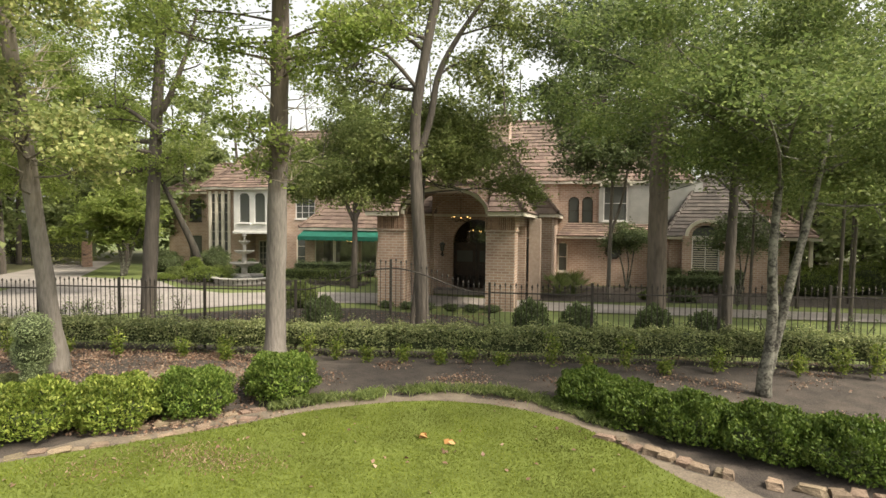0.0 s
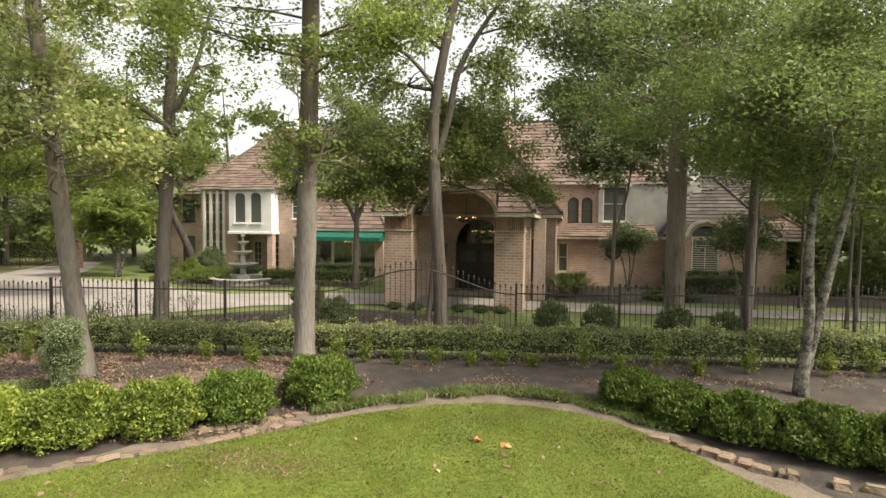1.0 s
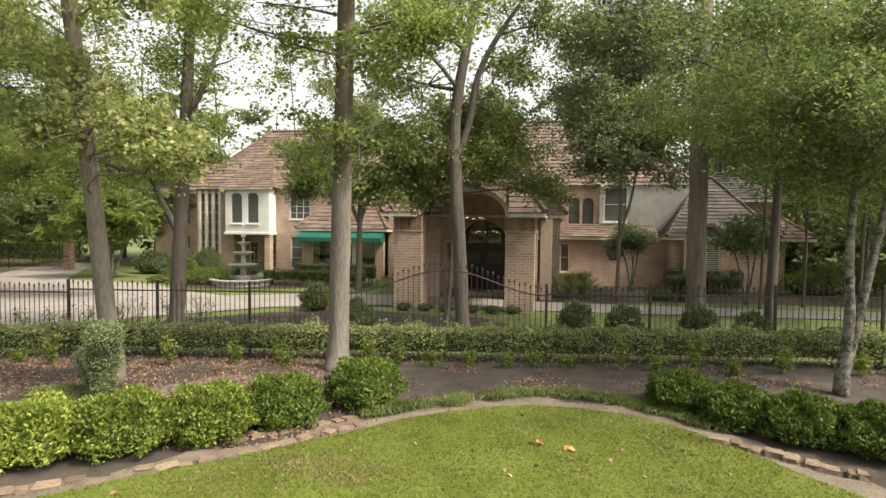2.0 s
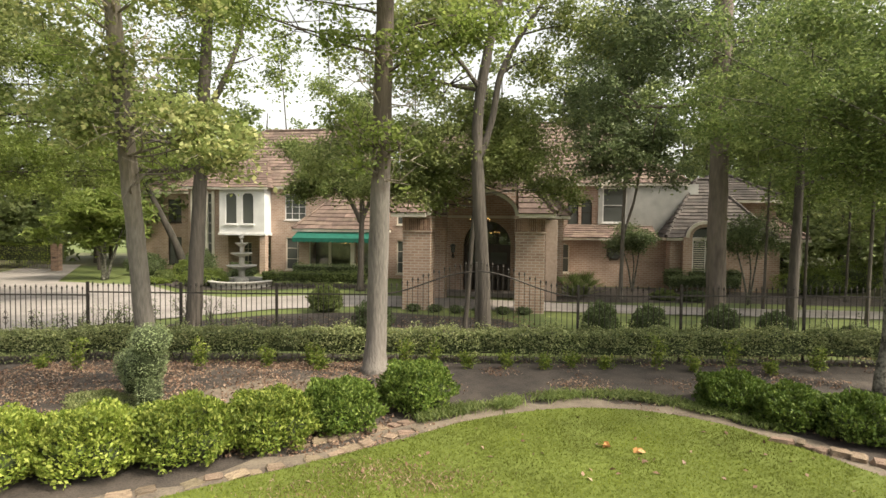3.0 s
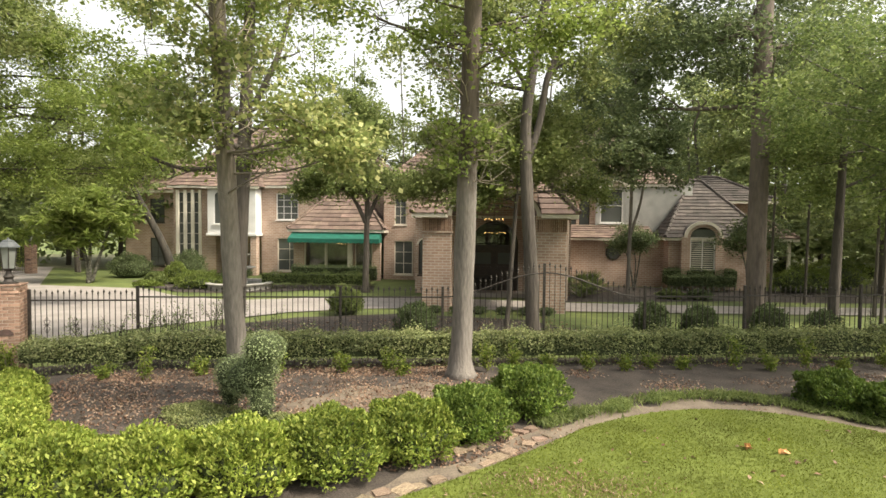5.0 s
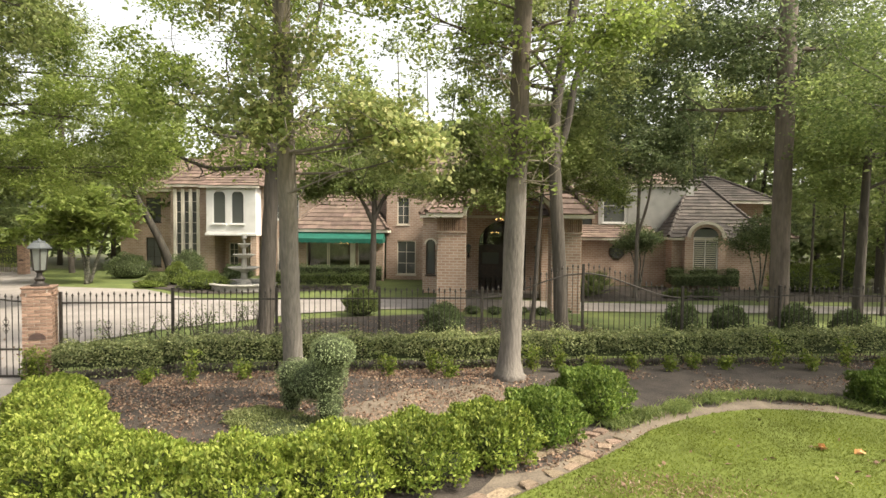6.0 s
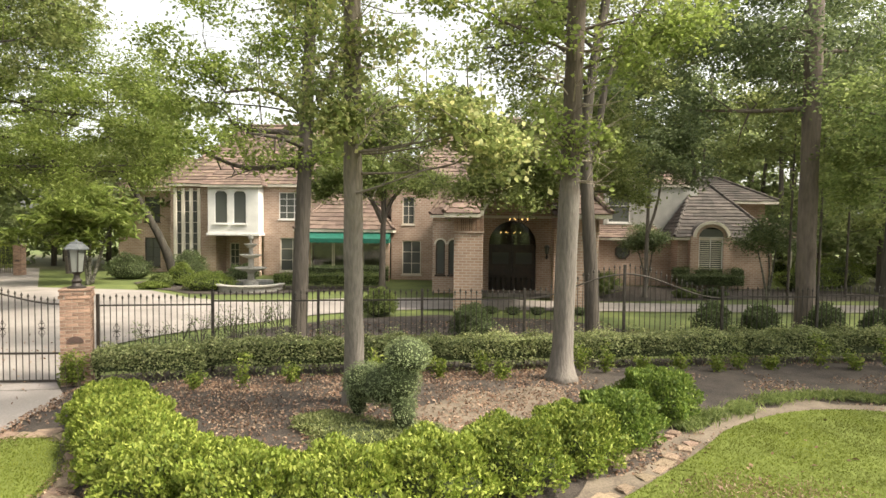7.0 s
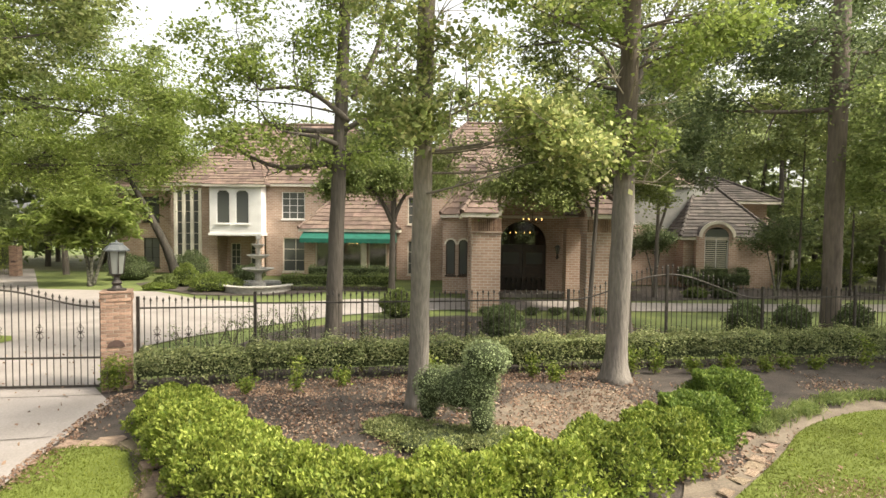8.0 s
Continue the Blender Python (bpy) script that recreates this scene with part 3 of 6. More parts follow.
def fence_panel(a, b, arch=0, side=0, crosses=False):
    """A railed iron panel from post a to post b; arch: extra rise towards the end side."""
    length = math.hypot(b[0] - a[0], b[1] - a[1])
    ang = math.degrees(math.atan2(b[1] - a[1], b[0] - a[0]))
    z = (ground_z(*a) + ground_z(*b)) / 2
    root = thing("fence_panel", "black iron fence panel with arched spear-topped pickets" if arch else "black iron fence panel with spear-topped pickets", "fence", (*a, z), ang, "fence panels along the bed")
    part("post", box(-0.032, 0.032, -0.032, 0.032, -0.12, 1.93 + (arch * 0.95 if side < 0 else 0), bevel=0.006), IRON, root)
    n = round(length / 0.135)
    lift = [0.0] * (n + 1)
    for i in range(n + 1):
        f = i / n
        if arch:
            q = f if side > 0 else 1 - f
            lift[i] = arch * (0.5 - 0.5 * math.cos(math.pi * q))
    part("rail", box(0.033, length - 0.033, -0.016, 0.016, 0.145, 0.18), IRON, root)
    if arch:
        bm = bmesh.new()
        tube(bm, [(length * i / n, 0, 1.66 + lift[i]) for i in range(n + 1)], [0.019] * (n + 1), 6)
        part("rail", bm, IRON, root)
    else:
        part("rail", box(0.033, length - 0.033, -0.016, 0.016, 1.645, 1.68), IRON, root)
    for i in range(1, n):
        picket(root, length * i / n, 1.90 + lift[i] + (0.04 if i % 2 else 0))
    for i in (3, 8) if crosses else ():
        rosette(root, length * i / n, 1.05)
    return root


POSTS = [(-14.02, 16.0), (-11.5, 15.85), (-9.05, 15.6), (-6.55, 15.35), (-3.98, 15.1), (-1.38, 14.84), (1.22, 14.5), (3.80, 14.15), (6.83, 13.75), (9.25, 13.3), (11.7, 12.9), (14.2, 12.5), (16.7, 12.1)]
for i, (a, b) in enumerate(zip(POSTS, POSTS[1:])):
    fence_panel(a, b, 0.62 if i in (4, 5) else 0, 1 if i == 4 else -1, i == 0)


def gate_leaf():
    w = 4.9
    root = thing("driveway_gate", "black iron driveway gate with a swooping top and spear pickets, closed", "gate", (-14.76, 15.95, -0.20), 173)
    n = 35
    tops = [1.84 + 0.38 * (0.5 - 0.5 * math.cos(math.pi * min(1, i / n * 2.2))) for i in range(n + 1)]
    for i in range(n + 1):
        picket(root, w * i / n, tops[i] + 0.16)
    bm = bmesh.new()
    for i in range(n):
        p, q = Vector((w * i / n, 0, tops[i])), Vector((w * (i + 1) / n, 0, tops[i + 1]))
        tube(bm, [p, q], [0.02, 0.02], 6)
    part("top_rail", bm, IRON, root)
    part("bottom_rail", box(0, w, -0.02, 0.02, 0.06, 0.11), IRON, root)
    part("middle_rail", box(0, w, -0.02, 0.02, 0.70, 0.74), IRON, root)
    part("stile", box(-0.03, 0.01, -0.025, 0.025, 0.06, tops[0] + 0.1), IRON, root)
    for i in (3, 9, 15, 21, 27, 32):
        rosette(root, w * i / n, 1.28)


gate_leaf()


def lantern(at, s=1.0, label="tall black iron lantern with frosted glass on a brick pillar"):
    root = thing("lantern", label, "lantern", at)
    bm = bmesh.new()
    lathe(bm, [(0.17 * s, 0), (0.17 * s, 0.025 * s), (0.10 * s, 0.05 * s), (0.075 * s, 0.10 * s), (0.10 * s, 0.15 * s), (0.06 * s, 0.20 * s), (0.05 * s, 0.27 * s), (0.08 * s, 0.30 * s), (0.13 * s, 0.33 * s)], sides=14)
    part("stem", bm, IRON, root)
    bm = bmesh.new()
    lathe(bm, [(0.115 * s, 0.33 * s), (0.16 * s, 0.78 * s)], sides=6)
    part("glass", bm, plain("lantern_glass", (0.17, 0.18, 0.165), 0.15), root, "pale seeded glass")
    for k in range(6):
        a = k * math.pi / 3
        bm = bmesh.new()
        tube(bm, [(0.12 * s * math.cos(a), 0.12 * s * math.sin(a), 0.33 * s), (0.167 * s * math.cos(a), 0.167 * s * math.sin(a), 0.79 * s)], [0.012 * s, 0.012 * s], 5)
        part("bar", bm, IRON, root)
    bm = bmesh.new()
    lathe(bm, [(0.15 * s, 0.77 * s), (0.235 * s, 0.775 * s), (0.24 * s, 0.80 * s), (0.15 * s, 0.89 * s), (0.13 * s, 0.895 * s), (0.12 * s, 0.93 * s), (0.03 * s, 0.95 * s), (0.012 * s, 0.99 * s)], sides=6)
    part("cap", bm, mat("weathered_cap", (0.05, 0.055, 0.06), (0.115, 0.125, 0.13), 8, 0.5, 0.2), root)
    return root


def gate_pillar(at, rz, detailed=True):
    root = thing("gate_pillar", "square brick gate pillar with a dark half-round plaque", "pillar", at, rz)
    h, w = 2.18, 0.58
    part("mortar_core", box(-w / 2 + 0.012, w / 2 - 0.012, -w / 2 + 0.012, w / 2 - 0.012, -0.15, h), MORTAR, root)
    me = bpy.data.meshes.new("brick")
    bm = box(-0.115, 0.115, -0.05, 0.05, 0, 0.066, bevel=0.005)
    bm.to_mesh(me)
    bm.free()
    me.materials.append(PIECE)
    rng = random.Random(3)
    courses = 28
    for c in range(courses):
        z = 0.002 + c * 0.0775
        for s in range(4):
            for k in range(2):
                ob = new("brick", me)
                ob.parent = root
                xo = (-0.172 + k * 0.24) * (1 if c % 2 else -1)
                out = -w / 2 + 0.05 - (0.025 if c >= courses - 2 else 0) + rng.uniform(-0.003, 0.003)
                ob.matrix_basis = pose(0, 0, 0, 0, 0, 90 * s) @ pose(xo, out, z, rng.uniform(-0.6, 0.6), 0, rng.uniform(-0.6, 0.6))
    part("cap", box(-w / 2 - 0.02, w / 2 + 0.02, -w / 2 - 0.02, w / 2 + 0.02, h, h + 0.05, bevel=0.012), PIECE, root)
    bm = bmesh.new()
    arc = [bm.verts.new((0.17 * math.cos(math.pi * k / 12), -w / 2 - 0.02, 1.02 + 0.15 * math.sin(math.pi * k / 12))) for k in range(13)]
    f = bm.faces.new(arc)
    r = bmesh.ops.extrude_face_region(bm, geom=[f])
    bmesh.ops.translate(bm, verts=[v for v in r["geom"] if isinstance(v, bmesh.types.BMVert)], vec=(0, 0.03, 0))
    part("plaque", bm, mat("plaque_bronze", (0.05, 0.03, 0.025), (0.10, 0.06, 0.05), 9, 0.5, 0.2), root, "dark half-round metal plaque")
    return root


gate_pillar((-14.42, 15.93, -0.22), 12)
lantern((-14.42, 15.93, 2.01), 1.12)
gate_pillar((-20.0, 16.55, -0.22), -6)
lantern((-20.0, 16.55, 2.01), 1.12)
gate_pillar((-31.2, 49.0, -0.5), -6)
lantern((-31.2, 49.0, 1.73), 1.0)


# ---- house ----
G = -0.5
house = thing("house", "two-storey tan brick house with brown shingle roofs and deep porch", "house", (0.05, 26.0, 0), -14)


def wall(name, u0, u1, z0, z1, v, holes=(), material=None, thick=0.3, side=False, label=""):
    """An upright wall with openings (u0, u1, z0, z1). side: it runs along v at u = v, from u0 to u1."""
    bm = bmesh.new()
    us = sorted({u0, u1, *[h[0] for h in holes], *[h[1] for h in holes]})
    zs = sorted({z0, z1, *[h[2] for h in holes], *[h[3] for h in holes]})
    for a, b in zip(us, us[1:]):
        for c, d in zip(zs, zs[1:]):
            mu, mz = (a + b) / 2, (c + d) / 2
            if any(h[0] < mu < h[1] and h[2] < mz < h[3] for h in holes):
                continue
            if side:
                add_box(bm, v, v + thick, a, b, c, d)
            else:
                add_box(bm, a, b, v, v + thick, c, d)
    bmesh.ops.remove_doubles(bm, verts=bm.verts[:], dist=0.001)
    inner = [f for f in bm.faces if all(len(e.link_faces) > 2 for e in f.edges)]
    return part(name, bm, material or BRICK, house, label)


def arch_fill(u0, u1, z0, rise, v, thick, material, top=None):
    """The masonry that turns a square-headed opening into an arched one."""
    top = z0 + rise if top is None else top
    bm = bmesh.new()
    c, r = (u0 + u1) / 2, (u1 - u0) / 2
    for k in range(16):
        a0, a1 = math.pi * k / 16, math.pi * (k + 1) / 16
        p = [(c + r * math.cos(a0), z0 + rise * math.sin(a0)), (c + r * math.cos(a1), z0 + rise * math.sin(a1))]
        q = [(p[0][0], v, p[0][1]), (p[1][0], v, p[1][1]), (p[1][0], v, top + 0.001), (p[0][0], v, top + 0.001)]
        a = [bm.verts.new(x) for x in q]
        b = [bm.verts.new((x[0], v + thick, x[2])) for x in q]
        for f in ((a[0], a[1], a[2], a[3]), (b[3], b[2], b[1], b[0]), (a[0], a[1], b[1], b[0])):
            bm.faces.new(f)
    bmesh.ops.remove_doubles(bm, verts=bm.verts[:], dist=0.0005)
    return part("arch", bm, material, house)


def arch_trim(u0, u1, z0, rise, v, width, depth, material, name="arch_trim"):
    """A raised band round an arch."""
    bm = bmesh.new()
    c, r = (u0 + u1) / 2, (u1 - u0) / 2
    rings = []
    for k in range(25):
        a = math.pi * k / 24
        i = (c + r * math.cos(a), z0 + rise * math.sin(a))
        o = (c + (r + width) * math.cos(a), z0 + (rise + width) * math.sin(a))
        rings.append([bm.verts.new((i[0], v - depth, i[1])), bm.verts.new((o[0], v - depth, o[1])), bm.verts.new((o[0], v + 0.02, o[1])), bm.verts.new((i[0], v + 0.02, i[1]))])
    for a, b in zip(rings, rings[1:]):
        for k in range(4):
            bm.faces.new((a[k], a[(k + 1) % 4], b[(k + 1) % 4], b[k]))
    return part(name, bm, material, house)


def window(u0, u1, z0, z1, v, arch=0.0, bars=(1, 2), frame_mat=None, blinds=False, glass=None):
    """Frame, glazing bars and pane in an opening whose outer face is at v."""
    fm = frame_mat or CREAM
    bm = bmesh.new()
    y0, y1 = v + 0.08, v + 0.16
    t = 0.07
    add_box(bm, u0, u0 + t, y0, y1, z0, z1)
    add_box(bm, u1 - t, u1, y0, y1, z0, z1)
    add_box(bm, u0 + t, u1 - t, y0, y1, z0, z0 + t)
    add_box(bm, u0 + t, u1 - t, y0, y1, z1 - t, z1)
    bmesh.ops.remove_doubles(bm, verts=bm.verts[:], dist=0.0005)
    fr = part("window", bm, fm, house)
    for k in range(1, bars[0] + 1):
        x = u0 + (u1 - u0) * k / (bars[0] + 1)
        part("glazing_bar", box(x - 0.018, x + 0.018, y0 + 0.01, y1 - 0.01, z0 + t, z1 - t), fm, fr)
    for k in range(1, bars[1] + 1):
        z = z0 + (z1 - z0) * k / (bars[1] + 1)
        part("glazing_bar", box(u0 + t, u1 - t, y0 + 0.015, y1 - 0.015, z - 0.018, z + 0.018), fm, fr)
    part("pane", box(u0 + 0.02, u1 - 0.02, v + 0.125, v + 0.135, z0 + 0.02, z1 - 0.02), glass or GLASS, fr)
    if arch:
        arch_fill(u0 - 0.001, u1 + 0.001, z1 - arch, arch, v + 0.0, 0.12, BRICK, z1 + 0.002)
    if blinds:
        k = int((z1 - z0) / 0.14)
        for i in range(k):
            z = z0 + 0.08 + i * 0.14
            for a, b in ((u0 + 0.09, (u0 + u1) / 2 - 0.04), ((u0 + u1) / 2 + 0.04, u1 - 0.09)):
                part("slat", box(a, b, v + 0.085, v + 0.11, z, z + 0.034), CREAM, fr)
    part("sill", box(u0 - 0.06, u1 + 0.06, v - 0.05, v + 0.07, z0 - 0.09, z0 - 0.003), fm, fr)
    return fr


def roof_plane(e0, e1, t0, t1, courses, seed=0, over=0.0, material=None):
    """A roof slope from eave e0-e1 to top t0-t1, laid in overlapping shingle courses."""
    rng = random.Random(seed)
    e0, e1, t0, t1 = (Vector(p) for p in (e0, e1, t0, t1))
    nrm = (e1 - e0).cross(t0 - e0)
    if nrm.length < 1e-6:
        nrm = (e1 - e0).cross(t1 - e0)
    nrm.normalize()
    if nrm.z < 0:
        nrm = -nrm
    bm = bmesh.new()
    vs = [bm.verts.new(p - nrm * 0.02) for p in (e0, e1, t1, t0)]
    try:
        bm.faces.new(vs)
    except ValueError:
        pass
    for k in range(courses):
        f0, f1 = k / courses, (k + 1.12) / courses
        f1 = min(f1, 1)
        a, b = e0.lerp(t0, f0), e1.lerp(t1, f0)
        c, d = e1.lerp(t1, f1), e0.lerp(t0, f1)
        ln = (b - a).length
        m = max(1, int(ln / 0.9))
        cuts = [0] + sorted(min(max((i + rng.uniform(-0.25, 0.25)) / m, 0.01), 0.99) for i in range(1, m)) + [1]
        for s0, s1 in zip(cuts, cuts[1:]):
            hi = 0.048 + rng.uniform(0, 0.03)
            drop = (a - d).normalized() * rng.uniform(0, 0.05)
            q = [a.lerp(b, s0) + nrm * hi + drop, a.lerp(b, s1) + nrm * hi + drop, d.lerp(c, s1) + nrm * 0.01, d.lerp(c, s0) + nrm * 0.01]
            low = [a.lerp(b, s0) + drop, a.lerp(b, s1) + drop]
            w = [bm.verts.new(p) for p in q] + [bm.verts.new(p) for p in low]
            bm.faces.new(w[:4])
            bm.faces.new((w[4], w[5], w[1], w[0]))
    me = bpy.data.meshes.new("roof_slope")
    bm.to_mesh(me)
    bm.free()
    return tagged(finish("roof_slope", me, material or ROOF, house), kind="stuff")


def hip_roof(u0, u1, v0, v1, z0, z1, inset_u, over=0.35, courses=14, ridge_v=None, seed=0, material=None):
    a, b, c, d = (u0 - over, v0 - over, z0), (u1 + over, v0 - over, z0), (u1 + over, v1 + over, z0), (u0 - over, v1 + over, z0)
    vm = (v0 + v1) / 2 if ridge_v is None else ridge_v
    r0, r1 = (u0 + inset_u, vm, z1), (u1 - inset_u, vm, z1)
    roof_plane(a, b, r0, r1, courses, seed, 0.0, material)
    roof_plane(b, c, r1, r1, courses, seed + 1, 0.0, material)
    roof_plane(c, d, r1, r0, courses, seed + 2, 0.0, material)
    roof_plane(d, a, r0, r0, courses, seed + 3, 0.0, material)
    for p, q in ((a, r0), (b, r1), (c, r1), (d, r0), (r0, r1)):
        if (Vector(p) - Vector(q)).length > 0.2:
            bm = bmesh.new()
            n = max(3, int((Vector(p) - Vector(q)).length / 0.45))
            for k in range(n):
                s, e = Vector(p).lerp(Vector(q), k / n), Vector(p).lerp(Vector(q), (k + 1.15) / n)
                tube(bm, [s + Vector((0, 0, 0.07)), e + Vector((0, 0, 0.05))], [0.13, 0.10], 6)
            tagged(part("ridge_cap", bm, material or ROOF, house), kind="stuff")
    bm = bmesh.new()
    t = 0.09
    add_box(bm, a[0], b[0], a[1], a[1] + t, z0 - 0.2, z0 - 0.01)
    add_box(bm, a[0], b[0], d[1] - t, d[1], z0 - 0.2, z0 - 0.01)
    add_box(bm, a[0], a[0] + t, a[1] + t, d[1] - t, z0 - 0.2, z0 - 0.01)
    add_box(bm, b[0] - t, b[0], a[1] + t, d[1] - t, z0 - 0.2, z0 - 0.01)
    part("fascia", bm, CREAM, house)
    part("soffit", box(a[0] + t, b[0] - t, a[1] + t, d[1] - t, z0 - 0.14, z0 - 0.10), CREAM, house)


# main two-storey block, left part
ML = 17.6
wall("wall", -25.9, -15.0, G, 6.5, ML, [(-25.5, -23.6, 0.2, 6.1), (-22.3, -18.5, G, 2.75), (-17.3, -15.5, 3.9, 6.0), (-17.2, -15.25, -0.15, 2.45)])
LV = ML + 1.7
wall("wall", -31.2, -25.6, G, 6.2, LV, [(-29.0, -27.7, 3.6, 5.6), (-29.0, -27.7, -0.1, 2.3)])
window(-29.0, -27.7, 3.6, 5.6, LV, frame_mat=IRON)
window(-29.0, -27.7, -0.1, 2.3, LV, frame_mat=IRON)
hip_roof(-31.2, -24.0, LV, 27.0, 6.3, 9.2, 2.8, courses=10, seed=5)
wall("wall", ML + 0.3, LV, G, 6.5, -25.9, side=True)
for k in range(3):
    window(-25.5 + k * 0.633, -24.87 + k * 0.633, 0.2, 6.1, ML, bars=(0, 6))
for k in range(4):
    part("pilaster", box(-25.62 + k * 0.633, -25.38 + k * 0.633, ML - 0.14, ML - 0.003, 0.0, 6.25, bevel=0.02), CREAM, house)
window(-17.3, -15.5, 3.9, 6.0, ML, bars=(2, 3), frame_mat=WHITE)
window(-17.2, -15.25, -0.15, 2.45, ML, bars=(1, 2))
wall("wall", LV + 0.3, 26.7, G, 6.2, -31.2, side=True)
hip_roof(-25.9, -8.0, ML, 27.0, 6.6, 11.9, 4.6, courses=18, seed=10)
# recessed porch under the bay
wall("wall", -22.5, -18.3, G, 2.75, ML + 1.9, [(-22.0, -21.2, -0.3, 1.95), (-20.4, -19.5, -0.3, 1.95)])
window(-22.0, -21.2, -0.3, 1.95, ML + 1.9, bars=(1, 3))
window(-20.4, -19.5, -0.3, 1.95, ML + 1.9, bars=(1, 3))
wall("wall", ML + 0.3, ML + 1.9, G, 2.62, -22.6, side=True)
wall("wall", ML + 0.3, ML + 1.9, G, 2.62, -18.5, side=True)
part("porch_ceiling", box(-22.3, -18.5, ML + 0.3, ML + 1.9, 2.62, 2.74), CREAM, house)
part("pier", box(-18.95, -18.45, ML - 1.1, ML - 0.55, G, 2.78, bevel=0.02), BRICK, house)
# white bay
BV = ML - 1.15
wall("bay_wall", -22.4, -18.5, 2.8, 6.4, BV, [(-21.9, -20.85, 3.5, 6.05), (-20.45, -19.4, 3.5, 6.05)], WHITE, 0.15, label="white painted timber bay")
for a, b in ((-21.9, -20.85), (-20.45, -19.4)):
    w_ = window(a, b, 3.5, 6.05, BV - 0.06, bars=(0, 0), frame_mat=WHITE)
    arch_fill(a, b, 5.55, 0.5, BV - 0.065, 0.17, WHITE, 6.06)
wall("bay_wall", BV + 0.15, ML, 2.8, 6.4, -22.4, (), WHITE, 0.15, side=True)
wall("bay_wall", BV + 0.15, ML, 2.8, 6.4, -18.65, (), WHITE, 0.15, side=True)
part("bay_floor", box(-22.5, -18.4, BV - 0.08, ML - 0.002, 2.6, 2.8, bevel=0.02), WHITE, house)
roof_plane((-22.8, BV - 0.35, 6.45), (-18.1, BV - 0.35, 6.45), (-21.2, ML + 1.6, 9.0), (-19.6, ML + 1.6, 9.0), 12, 31)
roof_plane((-18.1, BV - 0.35, 6.45), (-18.1, ML + 0.6, 6.45), (-19.6, ML + 1.6, 9.0), (-19.6, ML + 1.7, 9.0), 12, 32)
roof_plane((-22.8, ML + 0.6, 6.45), (-22.8, BV - 0.35, 6.45), (-21.2, ML + 1.7, 9.0), (-21.2, ML + 1.6, 9.0), 12, 33)
part("fascia", box(-22.8, -18.1, BV - 0.35, BV - 0.26, 6.28, 6.45), CREAM, house)

# sun room with the green awning
SV = 14.4
wall("wall", -14.7, -8.2, G, 3.0, SV, [(-13.9, -10.6, -0.25, 2.65), (-10.1, -8.8, -0.25, 2.65)])
wall("wall", SV + 0.3, ML, G, 3.0, -14.7, side=True)
window(-13.9, -12.3, -0.25, 2.65, SV, bars=(0, 0), frame_mat=CREAM, glass=CLEAR)
window(-12.25, -10.6, -0.25, 2.65, SV, bars=(0, 0), frame_mat=CREAM, glass=CLEAR)
window(-10.1, -8.8, -0.25, 2.65, SV, bars=(0, 0), frame_mat=CREAM, glass=CLEAR)
part("room_back", box(-14.3, -8.4, SV + 2.4, SV + 2.5, G, 2.9), mat("room_curtain", (0.10, 0.12, 0.08), (0.22, 0.24, 0.17), 2, 0.9, 0.1), house)
part("room_floor", box(-14.3, -8.4, SV + 0.3, SV + 2.4, G, -0.27), ROOM, house)
part("post", box(-10.55, -10.2, SV - 0.3, SV - 0.01, G, 2.75, bevel=0.02), CREAM, house)
bm = bmesh.new()
for k in range(18):
    x0, x1 = -14.75 + k * 0.37, -14.75 + (k + 1) * 0.37
    q = [(x0, SV - 0.05, 3.02), (x1, SV - 0.05, 3.02), (x1, SV - 1.1, 2.55), (x0, SV - 1.1, 2.55)]
    lo = [(x0, SV - 1.12, 2.28 + 0.0), ((x0 + x1) / 2, SV - 1.12, 2.22), (x1, SV - 1.12, 2.28)]
    bm.faces.new([bm.verts.new(p) for p in q])
    bm.faces.new([bm.verts.new(p) for p in (q[3], q[2], lo[2], lo[1], lo[0])])
    bm.faces.new([bm.verts.new((p[0], p[1] + 0.02, p[2] - 0.02)) for p in reversed(q)])
for s in (-14.75, -14.75 + 18 * 0.37):
    bm.faces.new([bm.verts.new(p) for p in ((s, SV - 0.05, 3.02), (s, SV - 1.1, 2.55), (s, SV - 1.12, 2.28), (s, SV - 0.05, 2.28))])
part("awning", bm, GREEN, house, "green canvas awning")
hip_roof(-14.7, -8.2, SV, ML + 0.2, 3.2, 6.2, 2.2, courses=10, ridge_v=ML, seed=40)

# wall between the sun room and the entrance
CV = 15.6
wall("wall", -8.2, -4.4, G, 6.6, CV, [(-7.4, -6.5, 3.6, 5.6), (-7.4, -6.0, -0.1, 2.4)])
window(-7.4, -6.5, 3.6, 5.6, CV)
window(-7.4, -6.0, -0.1, 2.4, CV, bars=(1, 2))

# upper walls behind the lower roofs
wall("wall", -15.0, -8.2, 2.9, 6.5, ML)
wall("wall", -4.4, 4.5, 3.2, 6.6, CV)

# entrance block
EV = 7.7
wall("wall", -4.7, 4.5, G, 4.1, EV, [(-1.35, 1.45, -0.28, 3.85), (-4.5, -3.95, 0.6, 2.7), (-3.75, -3.2, 0.6, 2.7), (2.95, 3.6, 0.35, 2.75)], label="tan brick entrance wall")
arch_fill(-1.35, 1.45, 2.45, 1.4, EV, 0.3, BRICK, 3.85)
arch_trim(-1.35, 1.45, 2.45, 1.4, EV, 0.28, 0.05, BRICK)
